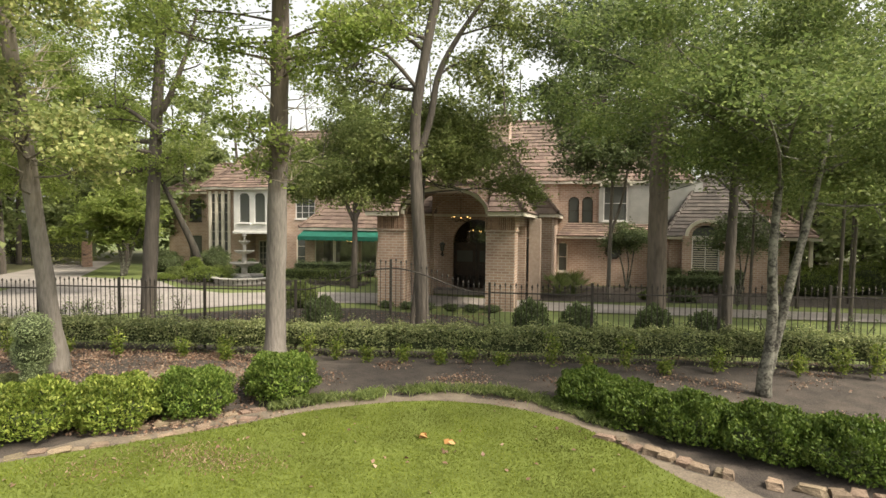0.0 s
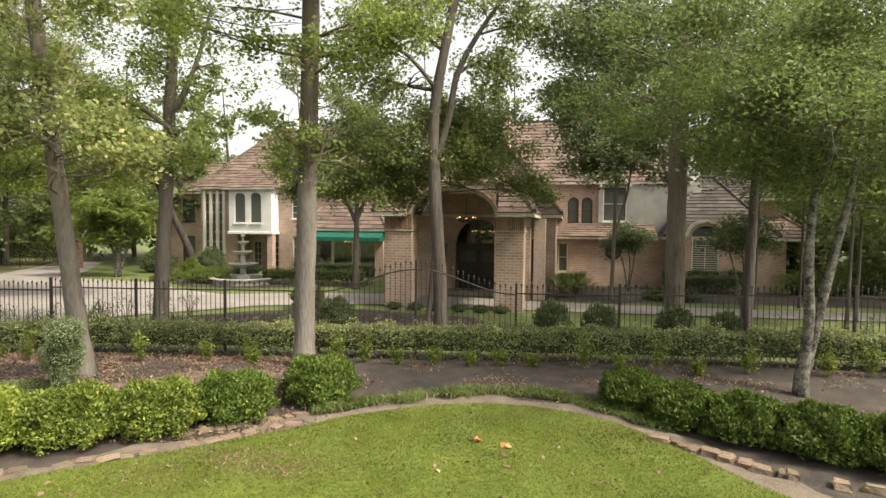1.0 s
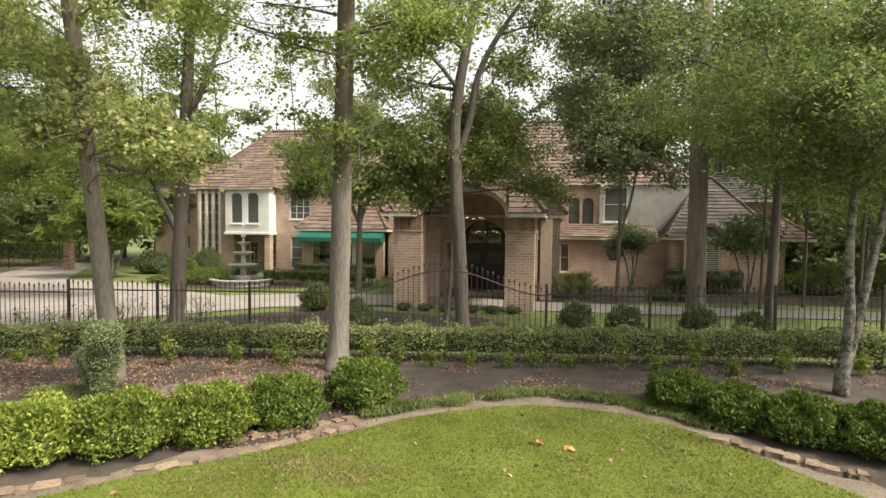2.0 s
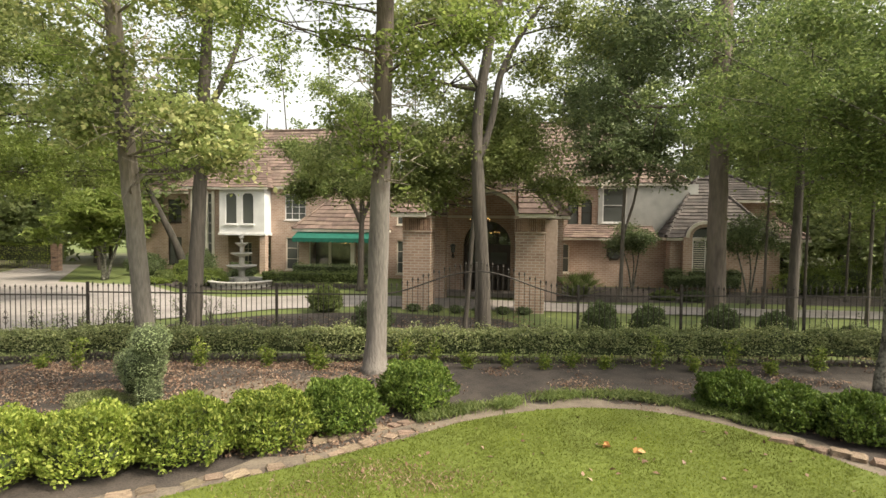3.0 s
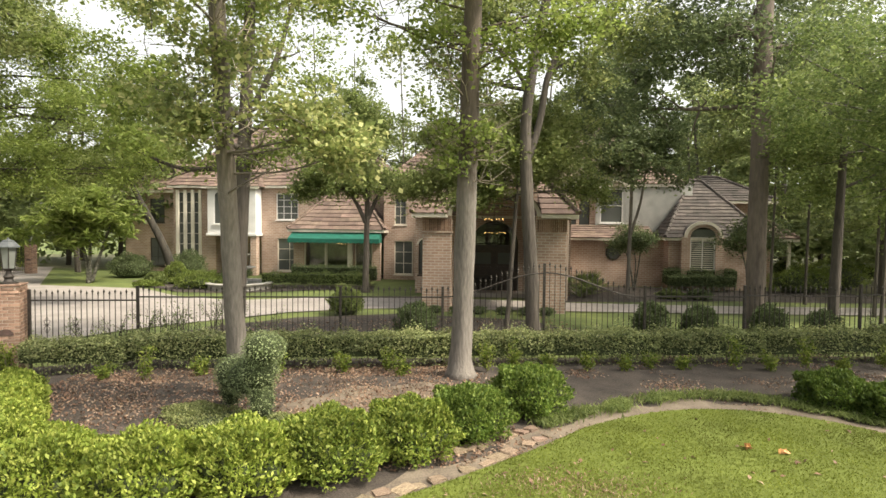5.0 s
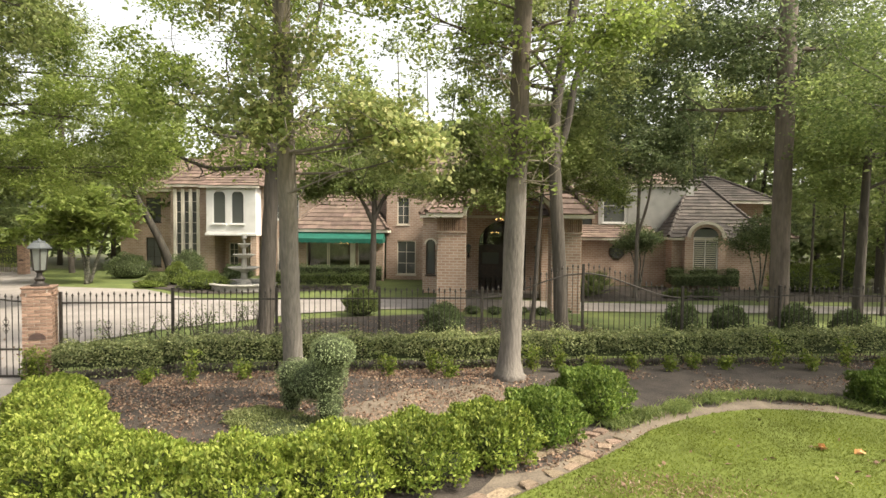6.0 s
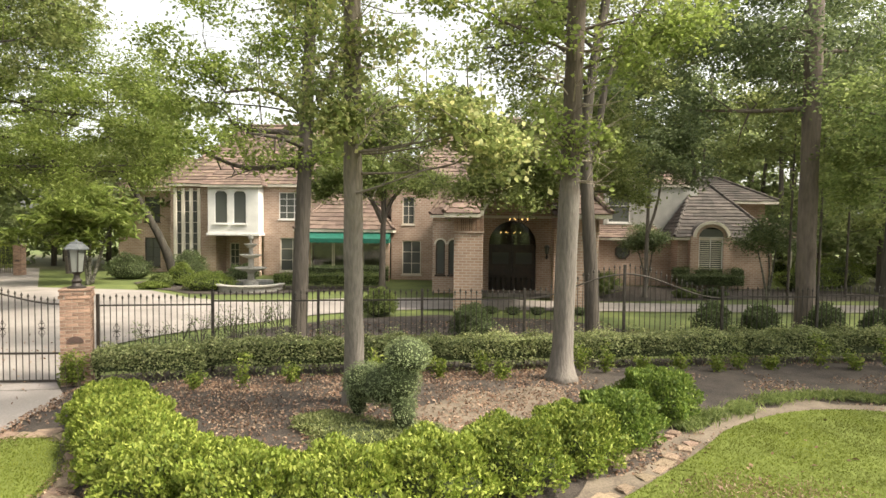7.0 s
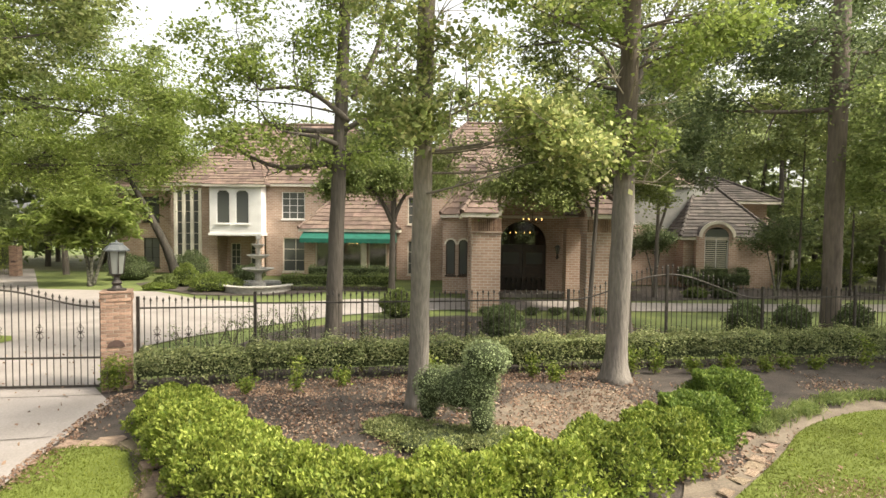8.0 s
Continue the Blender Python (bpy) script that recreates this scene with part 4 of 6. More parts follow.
for a, b, z0, z1 in ((-4.5, -3.95, 0.6, 2.7), (-3.75, -3.2, 0.6, 2.7), (2.95, 3.6, 0.35, 2.75)):
    window(a, b, z0, z1, EV, arch=0.28, bars=(0, 0), frame_mat=DARK_WOOD)
    arch_trim(a, b, z1 - 0.28, 0.28, EV, 0.1, 0.02, CREAM)
wall("wall", EV + 0.3, CV, G, 4.1, -4.7, [(9.2, 9.9, 0.3, 2.6)], side=True)
wall("wall", EV + 0.3, CV, G, 4.1, 4.2, side=True)
# front doors
door = part("door_frame", box(-1.35, 1.45, EV + 0.16, EV + 0.24, 2.3, 2.45), DARK_WOOD, house)
for s in (-1, 1):
    bm = bmesh.new()
    x0, x1 = (0.06, 1.43) if s > 0 else (-1.33, 0.04)
    add_box(bm, x0, x1, EV + 0.17, EV + 0.23, -0.28, 2.3)
    for z0, z1 in ((-0.1, 0.5), (0.65, 1.15)):
        add_box(bm, x0 + 0.18, x1 - 0.18, EV + 0.15, EV + 0.17, z0, z1, bevel=0.015)
    leaf = part("door", bm, DARK_WOOD, house, "dark wooden double door")
    part("door_glass", box(x0 + 0.2, x1 - 0.2, EV + 0.155, EV + 0.169, 1.3, 1.98), GLASS, leaf)
    part("door_handle", box(s * 0.12 - 0.02, s * 0.12 + 0.02, EV + 0.08, EV + 0.17, 0.8, 1.05, bevel=0.008), IRON, leaf)
bm = bmesh.new()
for k in range(9):
    a = math.pi * (k + 0.5) / 9
    tube(bm, [(0.05, EV + 0.2, 2.47), (0.05 + 1.34 * math.cos(a), EV + 0.2, 2.47 + 1.34 * math.sin(a))], [0.016, 0.012], 5)
part("fanlight", bm, IRON, house, "iron fanlight of radiating bars")
part("pane", box(-1.33, 1.43, EV + 0.23, EV + 0.24, 2.45, 3.84), CLEAR, house)
part("hall", box(-3.2, 3.2, EV + 2.6, EV + 2.7, -0.28, 4.0), ROOM, house)
part("doorstep", box(-2.3, 2.3, EV - 1.3, EV - 0.003, G - 0.1, -0.29, bevel=0.02), CONCRETE, house)
# arched entrance gate of spears before the door
for k in range(9):
    bm = bmesh.new()
    x = -1.2 + k * 0.3
    tube(bm, [(x, EV - 0.05, -0.26), (x, EV - 0.05, 0.28)], [0.035, 0.035], 6)
    lathe(bm, [(0.02, 0.28), (0.09, 0.36), (0.005, 0.55)], (x, EV - 0.05, 0), 6)
    part("door_spear", bm, IRON, house)

# portico
for s in (-1, 1):
    u0, u1 = (1.95, 3.28) if s > 0 else (-3.28, -1.95)
    part("portico_pillar", box(u0, u1, 0.0, 1.25, G - 0.1, 3.2, bevel=0.02), BRICK, house)
    bm = box(u0 - 0.05, u1 + 0.05, -0.05, 1.30, 3.2, 3.3, bevel=0.02)
    cap = part("capital", bm, BRICK, house, "soldier course of upright bricks")
    n = 14
    for k in range(n):
        x = u0 + (u1 - u0) * k / n
        part("brick", box(x + 0.012, x + (u1 - u0) / n - 0.012, -0.05, 0.06, 3.31, 3.85), PIECE, cap)
    part("pillar_head", box(u0 - 0.02, u1 + 0.02, -0.02, 1.27, 3.3, 4.0), BRICK, house)
    part("rear_pillar", box(u0 + 0.1 if s > 0 else u0, u1 if s > 0 else u1 - 0.1, 5.0, 5.9, G - 0.1, 4.0, bevel=0.02), BRICK, house)
    part("beam", box(u0, u1, 1.31, 4.99, 3.45, 4.0), BRICK, house)
arch_fill(-1.95, 1.95, 4.0, 1.13, 0.1, 0.35, BRICK, 5.3)
arch_trim(-1.95, 1.95, 4.0, 1.13, 0.02, 0.16, 0.12, CREAM)
arch_fill(-1.95, 1.95, 4.0, 1.1, 5.0, 0.3, BRICK, 5.3)
# portico roof: steep hip with an arch cut in front
for s in (-1, 1):
    roof_plane((s * 3.75, -0.45, 4.1), (s * 2.1, -0.45, 4.1), (s * 2.35, 1.6, 5.6), (s * 2.0, 1.6, 5.6), 6, 50 + s)
    part("fascia", box(min(s * 3.75, s * 2.1), max(s * 3.75, s * 2.1), -0.45, -0.36, 3.92, 4.09), CREAM, house)
    part("fascia", box(min(s * 3.75, s * 3.66), max(s * 3.75, s * 3.66), -0.36, 7.0, 3.92, 4.09), CREAM, house)
bm = bmesh.new()
for k in range(12):
    a0, a1 = math.pi * k / 12, math.pi * (k + 1) / 12
    q = [(2.15 * math.cos(a), v, 4.0 + 1.31 * math.sin(a)) for a, v in ((a0, -0.35), (a1, -0.35), (a1, 2.6), (a0, 2.6))]
    bm.faces.new([bm.verts.new(p) for p in q])
part("barrel_roof", bm, ROOF, house)
roof_plane((-2.35, 1.6, 5.6), (2.35, 1.6, 5.6), (-0.3, 6.0, 9.4), (0.3, 6.0, 9.4), 10, 60)
roof_plane((-3.75, 7.2, 4.1), (-3.75, -0.45, 4.1), (-0.3, 9.0, 9.4), (-0.3, 6.0, 9.4), 14, 61)
roof_plane((3.75, -0.45, 4.1), (3.75, 7.2, 4.1), (0.3, 6.0, 9.4), (0.3, 9.0, 9.4), 14, 62)
for s in (-1, 1):
    bm = bmesh.new()
    p, q = Vector((s * 3.75, -0.45, 4.1)), Vector((s * 0.3, 6.0, 9.4))
    for k in range(20):
        tube(bm, [p.lerp(q, k / 20) + Vector((0, 0, 0.07)), p.lerp(q, (k + 1.15) / 20) + Vector((0, 0, 0.05))], [0.13, 0.10], 6)
    tagged(part("ridge_cap", bm, ROOF, house), kind="stuff")
hip_roof(-4.5, 4.5, EV, CV + 1.0, 4.2, 9.4, 3.9, courses=14, seed=63)
wall("wall", -2.25, 2.25, 4.15, 5.24, EV - 0.48, thick=0.1)
part("porch_ceiling", box(-2.3, 2.3, 1.7, EV - 0.01, 5.25, 5.31), CREAM, house)

# chandeliers and wall lanterns of the entrance
def chandelier(u, v, z, s):
    m = house.matrix_world @ Vector((u, v, z))
    root = thing("chandelier", "iron chandelier with small warm lit bulbs hanging in the entrance", "chandelier", m)
    bm = bmesh.new()
    tube(bm, [(0, 0, 0), (0, 0, 1.2)], [0.015, 0.012], 6)
    for k in range(8):
        a = k * math.pi / 4
        tube(bm, [(0, 0, 0.05), (0.3 * s * math.cos(a), 0.3 * s * math.sin(a), -0.08), (0.5 * s * math.cos(a), 0.5 * s * math.sin(a), 0.08)], [0.016, 0.014, 0.012], 5)
    part("arm", bm, IRON, root)
    for k in range(8):
        a = k * math.pi / 4
        bm = bmesh.new()
        bmesh.ops.create_icosphere(bm, subdivisions=2, radius=0.018, matrix=Matrix.Translation((0.5 * s * math.cos(a), 0.5 * s * math.sin(a), 0.13 + 0.05 * (k % 2))))
        part("bulb", bm, BULB, root)


chandelier(0.0, 3.6, 3.75, 1.0)
chandelier(0.05, EV + 1.5, 3.0, 1.3)
chandelier(-11.4, SV + 1.2, 2.0, 0.6)
# Sunlit brick of the rear pillar: sunshine is painted in as a paler brick.
part("pilaster", box(3.42, 4.05, 5.2, 5.8, G, 3.9, bevel=0.02), mat("sunlit_brick", (0.36, 0.27, 0.215), (0.47, 0.37, 0.31), 6, 0.85, 0.4), house)
for u in (-1.95, 2.05):
    lp = house.matrix_world @ Vector((u, EV - 0.25, 1.7))
    lantern(lp, 0.8, "black iron wall lantern beside the front door")
    part("lantern_bracket", box(u - 0.03, u + 0.03, EV - 0.27, EV - 0.001, 1.62, 1.70), IRON, house)

# right of the entrance: two storeys
RV = 15.8
wall("wall", 4.5, 7.3, G, 6.6, RV, [(5.2, 5.95, 3.6, 5.6), (6.15, 6.9, 3.6, 5.6)], label="tan brick upper wall")
for a, b in ((5.2, 5.95), (6.15, 6.9)):
    window(a, b, 3.6, 5.6, RV, arch=0.37, bars=(0, 1), frame_mat=DARK_WOOD)
wall("siding_wall", 7.3, 14.0, G, 6.6, RV - 0.2, [(7.6, 9.2, 3.9, 6.35)], SIDING, 0.3, label="white lapped timber siding")
for k in range(25):
    part("siding_board", box(9.4, 13.5, RV - 0.235, RV - 0.204, 3.3 + k * 0.125, 3.39 + k * 0.125), SIDING, house)
window(7.6, 9.2, 3.9, 6.35, RV - 0.26, arch=0, bars=(0, 1), frame_mat=WHITE)
arch_trim(7.5, 9.3, 6.3, 0.5, RV - 0.62, 0.16, 0.2, CREAM)
hip_roof(-8.0, 13.0, CV + 0.2, 27.0, 6.7, 12.0, 5.0, courses=18, seed=70)
part("chimney", box(-0.3, 1.0, 15.0, 16.3, 5.0, 11.2, bevel=0.03), BRICK, house)
part("chimney_cap", box(-0.4, 1.1, 14.9, 16.4, 11.2, 11.4, bevel=0.03), MORTAR, house)

# single-storey front on the right
wall("wall", 4.5, 11.6, G, 2.85, 14.0, [(4.6, 5.25, 0.4, 2.4)])
window(4.6, 5.25, 0.4, 2.4, 14.0, arch=0.3, bars=(0, 1))
roof_plane((4.5, 13.6, 2.85), (11.0, 13.6, 2.85), (5.2, 15.75, 3.75), (11.0, 15.75, 3.75), 6, 80)
part("fascia", box(4.5, 11.0, 13.6, 13.69, 2.67, 2.84), CREAM, house)
bm = bmesh.new()
r_ = bmesh.ops.create_cone(bm, cap_ends=True, segments=8, radius1=0.56, radius2=0.56, depth=0.06, matrix=Matrix.Translation((8.25, 13.98, 1.85)) @ Matrix.Rotation(radians(90), 4, "X") @ Matrix.Rotation(radians(22.5), 4, "Z"))
rw = part("window", bm, DARK_WOOD, house, "dark eight-sided window")
bm = bmesh.new()
bmesh.ops.create_cone(bm, cap_ends=True, segments=8, radius1=0.45, radius2=0.45, depth=0.02, matrix=Matrix.Translation((8.25, 13.94, 1.85)) @ Matrix.Rotation(radians(90), 4, "X") @ Matrix.Rotation(radians(22.5), 4, "Z"))
part("pane", bm, GLASS, rw)
# right wing with the arched window
WV = 12.8
wall("wall", 11.6, 17.6, G, 2.95, WV, [(12.85, 14.45, 0.35, 2.95)])
AV = WV - 0.46
wall("wall", 12.3, 15.0, G, 3.0, AV, [(12.85, 14.45, 0.35, 3.0)], thick=0.455)
window(12.85, 14.45, 0.35, 3.0, AV, bars=(1, 0), blinds=True, frame_mat=WHITE)
arch_trim(12.85, 14.45, 3.0, 0.62, AV, 0.3, 0.0, BRICK, "arch")
part("pane", box(12.87, 14.43, AV + 0.03, AV + 0.04, 3.0, 3.5), GLASS, house)
arch_trim(12.62, 14.68, 2.95, 0.88, AV - 0.02, 0.2, 0.1, CREAM)
bm = bmesh.new()
for k in range(12):
    a0, a1 = math.pi * k / 12, math.pi * (k + 1) / 12
    q = [(13.65 + 1.2 * math.cos(a), v, 2.95 + 1.05 * math.sin(a)) for a, v in ((a0, AV), (a1, AV), (a1, WV + 1.6), (a0, WV + 1.6))]
    bm.faces.new([bm.verts.new(p) for p in q])
part("eyebrow_roof", bm, OLD_SHADED_ROOF, house)
wall("wall", WV + 0.3, 20.0, G, 2.95, 17.3, side=True)
wall("wall", WV + 0.3, 14.0, G, 2.95, 11.6, side=True)
hip_roof(11.6, 17.6, WV, 21.0, 2.95, 7.0, 2.6, courses=17, seed=90, material=OLD_SHADED_ROOF)
hip_roof(13.6, 20.0, 17.0, 24.0, 5.6, 7.6, 2.6, courses=10, seed=95, material=OLD_SHADED_ROOF)
wall("wall", 14.0, 19.7, 2.9, 5.45, 17.35)
wall("wall", 17.65, 23.5, 2.9, 5.45, 19.4, side=True)
# far right low wing
wall("wall", 17.6, 19.2, G, 2.85, 15.2)
wall("wall", 15.5, 26.7, G, 2.85, 18.9, side=True)
part("post", box(20.35, 20.55, 15.15, 15.35, G, 2.8, bevel=0.01), CREAM, house)
hip_roof(17.2, 20.6, 15.2, 22.0, 2.9, 5.0, 1.65, courses=9, seed=100)
# rear walls that close the house
wall("wall", -30.9, 19.2, G, 2.85, 26.7)
wall("wall", -30.9, 13.0, 2.85, 6.5, 26.7)
wall("wall", CV + 0.4, 26.7, 2.9, 6.5, 12.7, side=True)


# ---- trees ----
def trunk(x, y, top, r0, r1, lean=(0, 0), bends=()):
    """A stem from the ground at x, y: points and radii up to the height top."""
    out = []
    n = 6
    for i in range(n + 1):
        f = i / n
        b = bends[i] if i < len(bends) else (0, 0)
        out.append((x + lean[0] * f + b[0], y + lean[1] * f + b[1], ground_z(x, y) * (1 - f) + top * f, r0 + (r1 - r0) * f))
    return out


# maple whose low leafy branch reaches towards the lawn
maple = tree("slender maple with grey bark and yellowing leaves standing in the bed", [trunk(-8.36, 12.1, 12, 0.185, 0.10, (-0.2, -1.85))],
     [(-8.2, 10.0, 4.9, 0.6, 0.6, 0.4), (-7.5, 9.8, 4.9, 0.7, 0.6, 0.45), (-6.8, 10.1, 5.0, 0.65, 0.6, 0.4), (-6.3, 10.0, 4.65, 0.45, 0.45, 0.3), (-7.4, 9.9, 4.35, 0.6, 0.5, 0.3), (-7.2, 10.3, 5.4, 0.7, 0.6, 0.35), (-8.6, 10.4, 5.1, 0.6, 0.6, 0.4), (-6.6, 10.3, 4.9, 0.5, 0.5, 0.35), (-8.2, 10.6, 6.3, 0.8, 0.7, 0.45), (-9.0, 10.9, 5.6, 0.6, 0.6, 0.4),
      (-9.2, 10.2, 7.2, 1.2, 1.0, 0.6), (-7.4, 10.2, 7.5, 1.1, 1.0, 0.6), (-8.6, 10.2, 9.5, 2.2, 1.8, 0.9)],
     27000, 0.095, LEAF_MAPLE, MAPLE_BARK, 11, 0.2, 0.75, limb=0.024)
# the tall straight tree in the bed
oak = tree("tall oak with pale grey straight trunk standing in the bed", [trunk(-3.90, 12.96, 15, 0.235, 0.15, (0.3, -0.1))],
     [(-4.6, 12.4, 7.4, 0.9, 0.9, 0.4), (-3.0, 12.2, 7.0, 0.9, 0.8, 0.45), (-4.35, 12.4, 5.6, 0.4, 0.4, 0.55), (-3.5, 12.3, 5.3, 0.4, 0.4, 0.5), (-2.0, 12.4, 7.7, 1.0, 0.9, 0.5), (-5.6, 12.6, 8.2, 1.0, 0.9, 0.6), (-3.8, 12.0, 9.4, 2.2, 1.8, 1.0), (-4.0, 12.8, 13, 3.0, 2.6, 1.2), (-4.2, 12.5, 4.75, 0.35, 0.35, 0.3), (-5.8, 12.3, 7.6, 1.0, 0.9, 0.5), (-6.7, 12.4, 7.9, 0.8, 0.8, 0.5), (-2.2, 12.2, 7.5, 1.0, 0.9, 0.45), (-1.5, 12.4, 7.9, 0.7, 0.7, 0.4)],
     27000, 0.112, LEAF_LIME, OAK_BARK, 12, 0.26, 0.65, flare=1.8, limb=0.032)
# bare pale twigs sprouting from the trunks in the bed
def bare_twigs(owner, count, low, high, lean, seed):
    tr = np.random.default_rng(seed)
    for k in range(count):
        a, z0, ln = tr.uniform(0, 6.28), tr.uniform(low, high), tr.uniform(0.5, 1.1)
        p = np.array((lean[0] * z0 + 0.15 * math.cos(a), lean[1] * z0 + 0.15 * math.sin(a), z0))
        q = p + np.array((ln * 0.5 * math.cos(a), ln * 0.5 * math.sin(a), tr.uniform(-0.05, 0.35)))
        e = q + np.array((ln * 0.4 * math.cos(a + 0.5), ln * 0.4 * math.sin(a + 0.5), tr.uniform(0.1, 0.5)))
        bm = bmesh.new()
        tube(bm, [tuple(p), tuple(q), tuple(e)], [0.018, 0.012, 0.004], 5)
        for _ in range(3):
            tube(bm, [tuple(q), tuple(q + (e - p) * 0.3 + tr.normal(size=3) * 0.18)], [0.009, 0.003], 4)
        part("twig", bm, PALE_TWIG, owner)


bare_twigs(oak, 34, 4.2, 7.4, (0.02, -0.007), 5)
bare_twigs(maple, 26, 4.6, 7.6, (-0.017, -0.155), 6)
# dark tree behind the fence
tree("dark-barked oak with bare forked limbs behind the fence", [trunk(-9.66, 18.2, 14, 0.245, 0.12, (0.5, 0.6)), [(-9.1, 18.2, 7.0, 0.10), (-8.4, 18.2, 8.6, 0.07), (-8.0, 18.4, 10.4, 0.04)], [(-9.2, 18.2, 6.4, 0.08), (-10.4, 18.2, 7.2, 0.06), (-11.6, 18.2, 7.1, 0.035)]],
     [(-11.6, 18.2, 7.6, 1.2, 1.1, 0.6), (-10.6, 18.4, 8.8, 1.5, 1.3, 0.8), (-7.8, 18.2, 8.6, 1.3, 1.2, 0.7), (-9.4, 18.6, 10.4, 2.4, 2.0, 1.0), (-12.0, 18.6, 9.8, 1.6, 1.4, 0.9), (-8.2, 18.0, 6.4, 0.9, 0.9, 0.4), (-11.0, 18.0, 6.0, 1.0, 0.9, 0.4), (-12.8, 18.2, 6.8, 0.9, 0.9, 0.5), (-13.1, 18.3, 8.4, 1.0, 0.9, 0.7), (-12.2, 18.2, 7.6, 0.9, 0.8, 0.6), (-11.5, 18.2, 6.4, 1.0, 0.8, 0.6), (-12.4, 18.3, 5.6, 0.8, 0.7, 0.5), (-10.2, 18.4, 5.3, 1.0, 0.8, 0.5), (-10.3, 18.1, 7.6, 1.0, 0.9, 0.6), (-8.6, 18.2, 7.6, 0.9, 0.8, 0.6), (-8.9, 18.2, 5.6, 0.9, 0.8, 0.5)],
     20000, 0.122, LEAF_LIME, DARK_BARK, 13, 0.33, 0.6)
# two-stemmed dark tree before the portico
tree("tall dark-barked oak forking high up, before the porch", [trunk(-0.62, 18.0, 14, 0.235, 0.11, (0.0, 0.3), ((0, 0), (-0.1, 0), (-0.25, 0), (-0.3, 0), (0.05, 0), (0.5, 0), (0.8, 0))), [(-0.85, 18.1, 5.6, 0.11), (-0.45, 18.2, 6.9, 0.11), (-0.2, 18.2, 8.3, 0.10), (0.45, 18.3, 9.6, 0.08), (1.4, 18.4, 11.0, 0.05)]],
     [(0.4, 18.3, 10.6, 2.2, 1.8, 1.0), (2.4, 18.5, 9.8, 1.6, 1.4, 0.9), (-2.0, 18.0, 10.0, 1.6, 1.5, 0.9), (-2.8, 18.2, 8.2, 1.2, 1.1, 0.7), (-4.2, 18.4, 8.9, 1.2, 1.1, 0.8), (1.4, 18.4, 8.6, 1.1, 1.0, 0.6), (-3.2, 18.3, 9.8, 1.3, 1.1, 0.8)], 17000, 0.135, LEAF_OAK, DARK_BARK, 14, 0.36, 0.6)
# dense understorey tree
tree("dense dark green understorey tree before the porch", [trunk(-1.05, 19.6, 7.2, 0.085, 0.05, (0.5, 0.2))],
     [(-3.4, 20.0, 5.3, 1.5, 1.4, 0.7), (-1.6, 19.4, 5.9, 1.6, 1.5, 0.85), (0.2, 19.8, 6.2, 1.7, 1.5, 0.9), (1.2, 20.2, 5.6, 1.2, 1.1, 0.6), (-0.4, 20.0, 7.3, 2.2, 1.8, 0.8), (-5.6, 20.2, 5.8, 1.1, 1.0, 0.6), (-4.6, 20.2, 4.9, 1.0, 1.0, 0.5), (-2.8, 20.2, 6.6, 1.3, 1.2, 0.7), (-2.2, 19.6, 4.8, 1.0, 0.9, 0.35), (-2.7, 19.4, 4.4, 1.0, 0.9, 0.4), (0.2, 21.6, 6.9, 1.8, 1.2, 0.8), (1.7, 22.0, 6.0, 1.5, 1.1, 0.7), (2.7, 22.3, 5.2, 1.2, 0.9, 0.55), (3.5, 22.6, 4.7, 0.7, 0.7, 0.4), (0.6, 21.8, 5.4, 1.3, 0.9, 0.5), (-1.4, 21.6, 5.6, 1.4, 1.0, 0.7), (1.2, 21.8, 7.4, 1.1, 1.0, 0.5)],
     66000, 0.128, LEAF_OAK, DARK_BARK, 15, 0.30, 0.55, flare=1.2)
# big pine trunk
tree("large pine with thick reddish-brown bark", [trunk(6.68, 17.45, 16, 0.30, 0.23, (0.0, 0))],
     [(6.8, 17.6, 13.0, 2.8, 2.4, 1.6), (5.0, 17.2, 9.8, 1.8, 1.5, 1.0), (8.8, 17.6, 9.8, 2.2, 1.8, 1.2), (7.0, 17.0, 8.2, 1.6, 1.3, 0.8), (3.6, 19.5, 7.7, 1.2, 1.0, 0.8), (4.6, 20.4, 10.4, 1.9, 1.6, 1.2), (6.8, 21.0, 11.6, 2.0, 1.6, 1.2), (8.6, 20.0, 9.6, 1.9, 1.6, 1.2), (9.6, 19.4, 12.2, 2.0, 1.6, 1.2)], 36000, 0.17, LEAF_DARK, PINE_BARK, 16, 0.42, 0.45, flare=1.35)
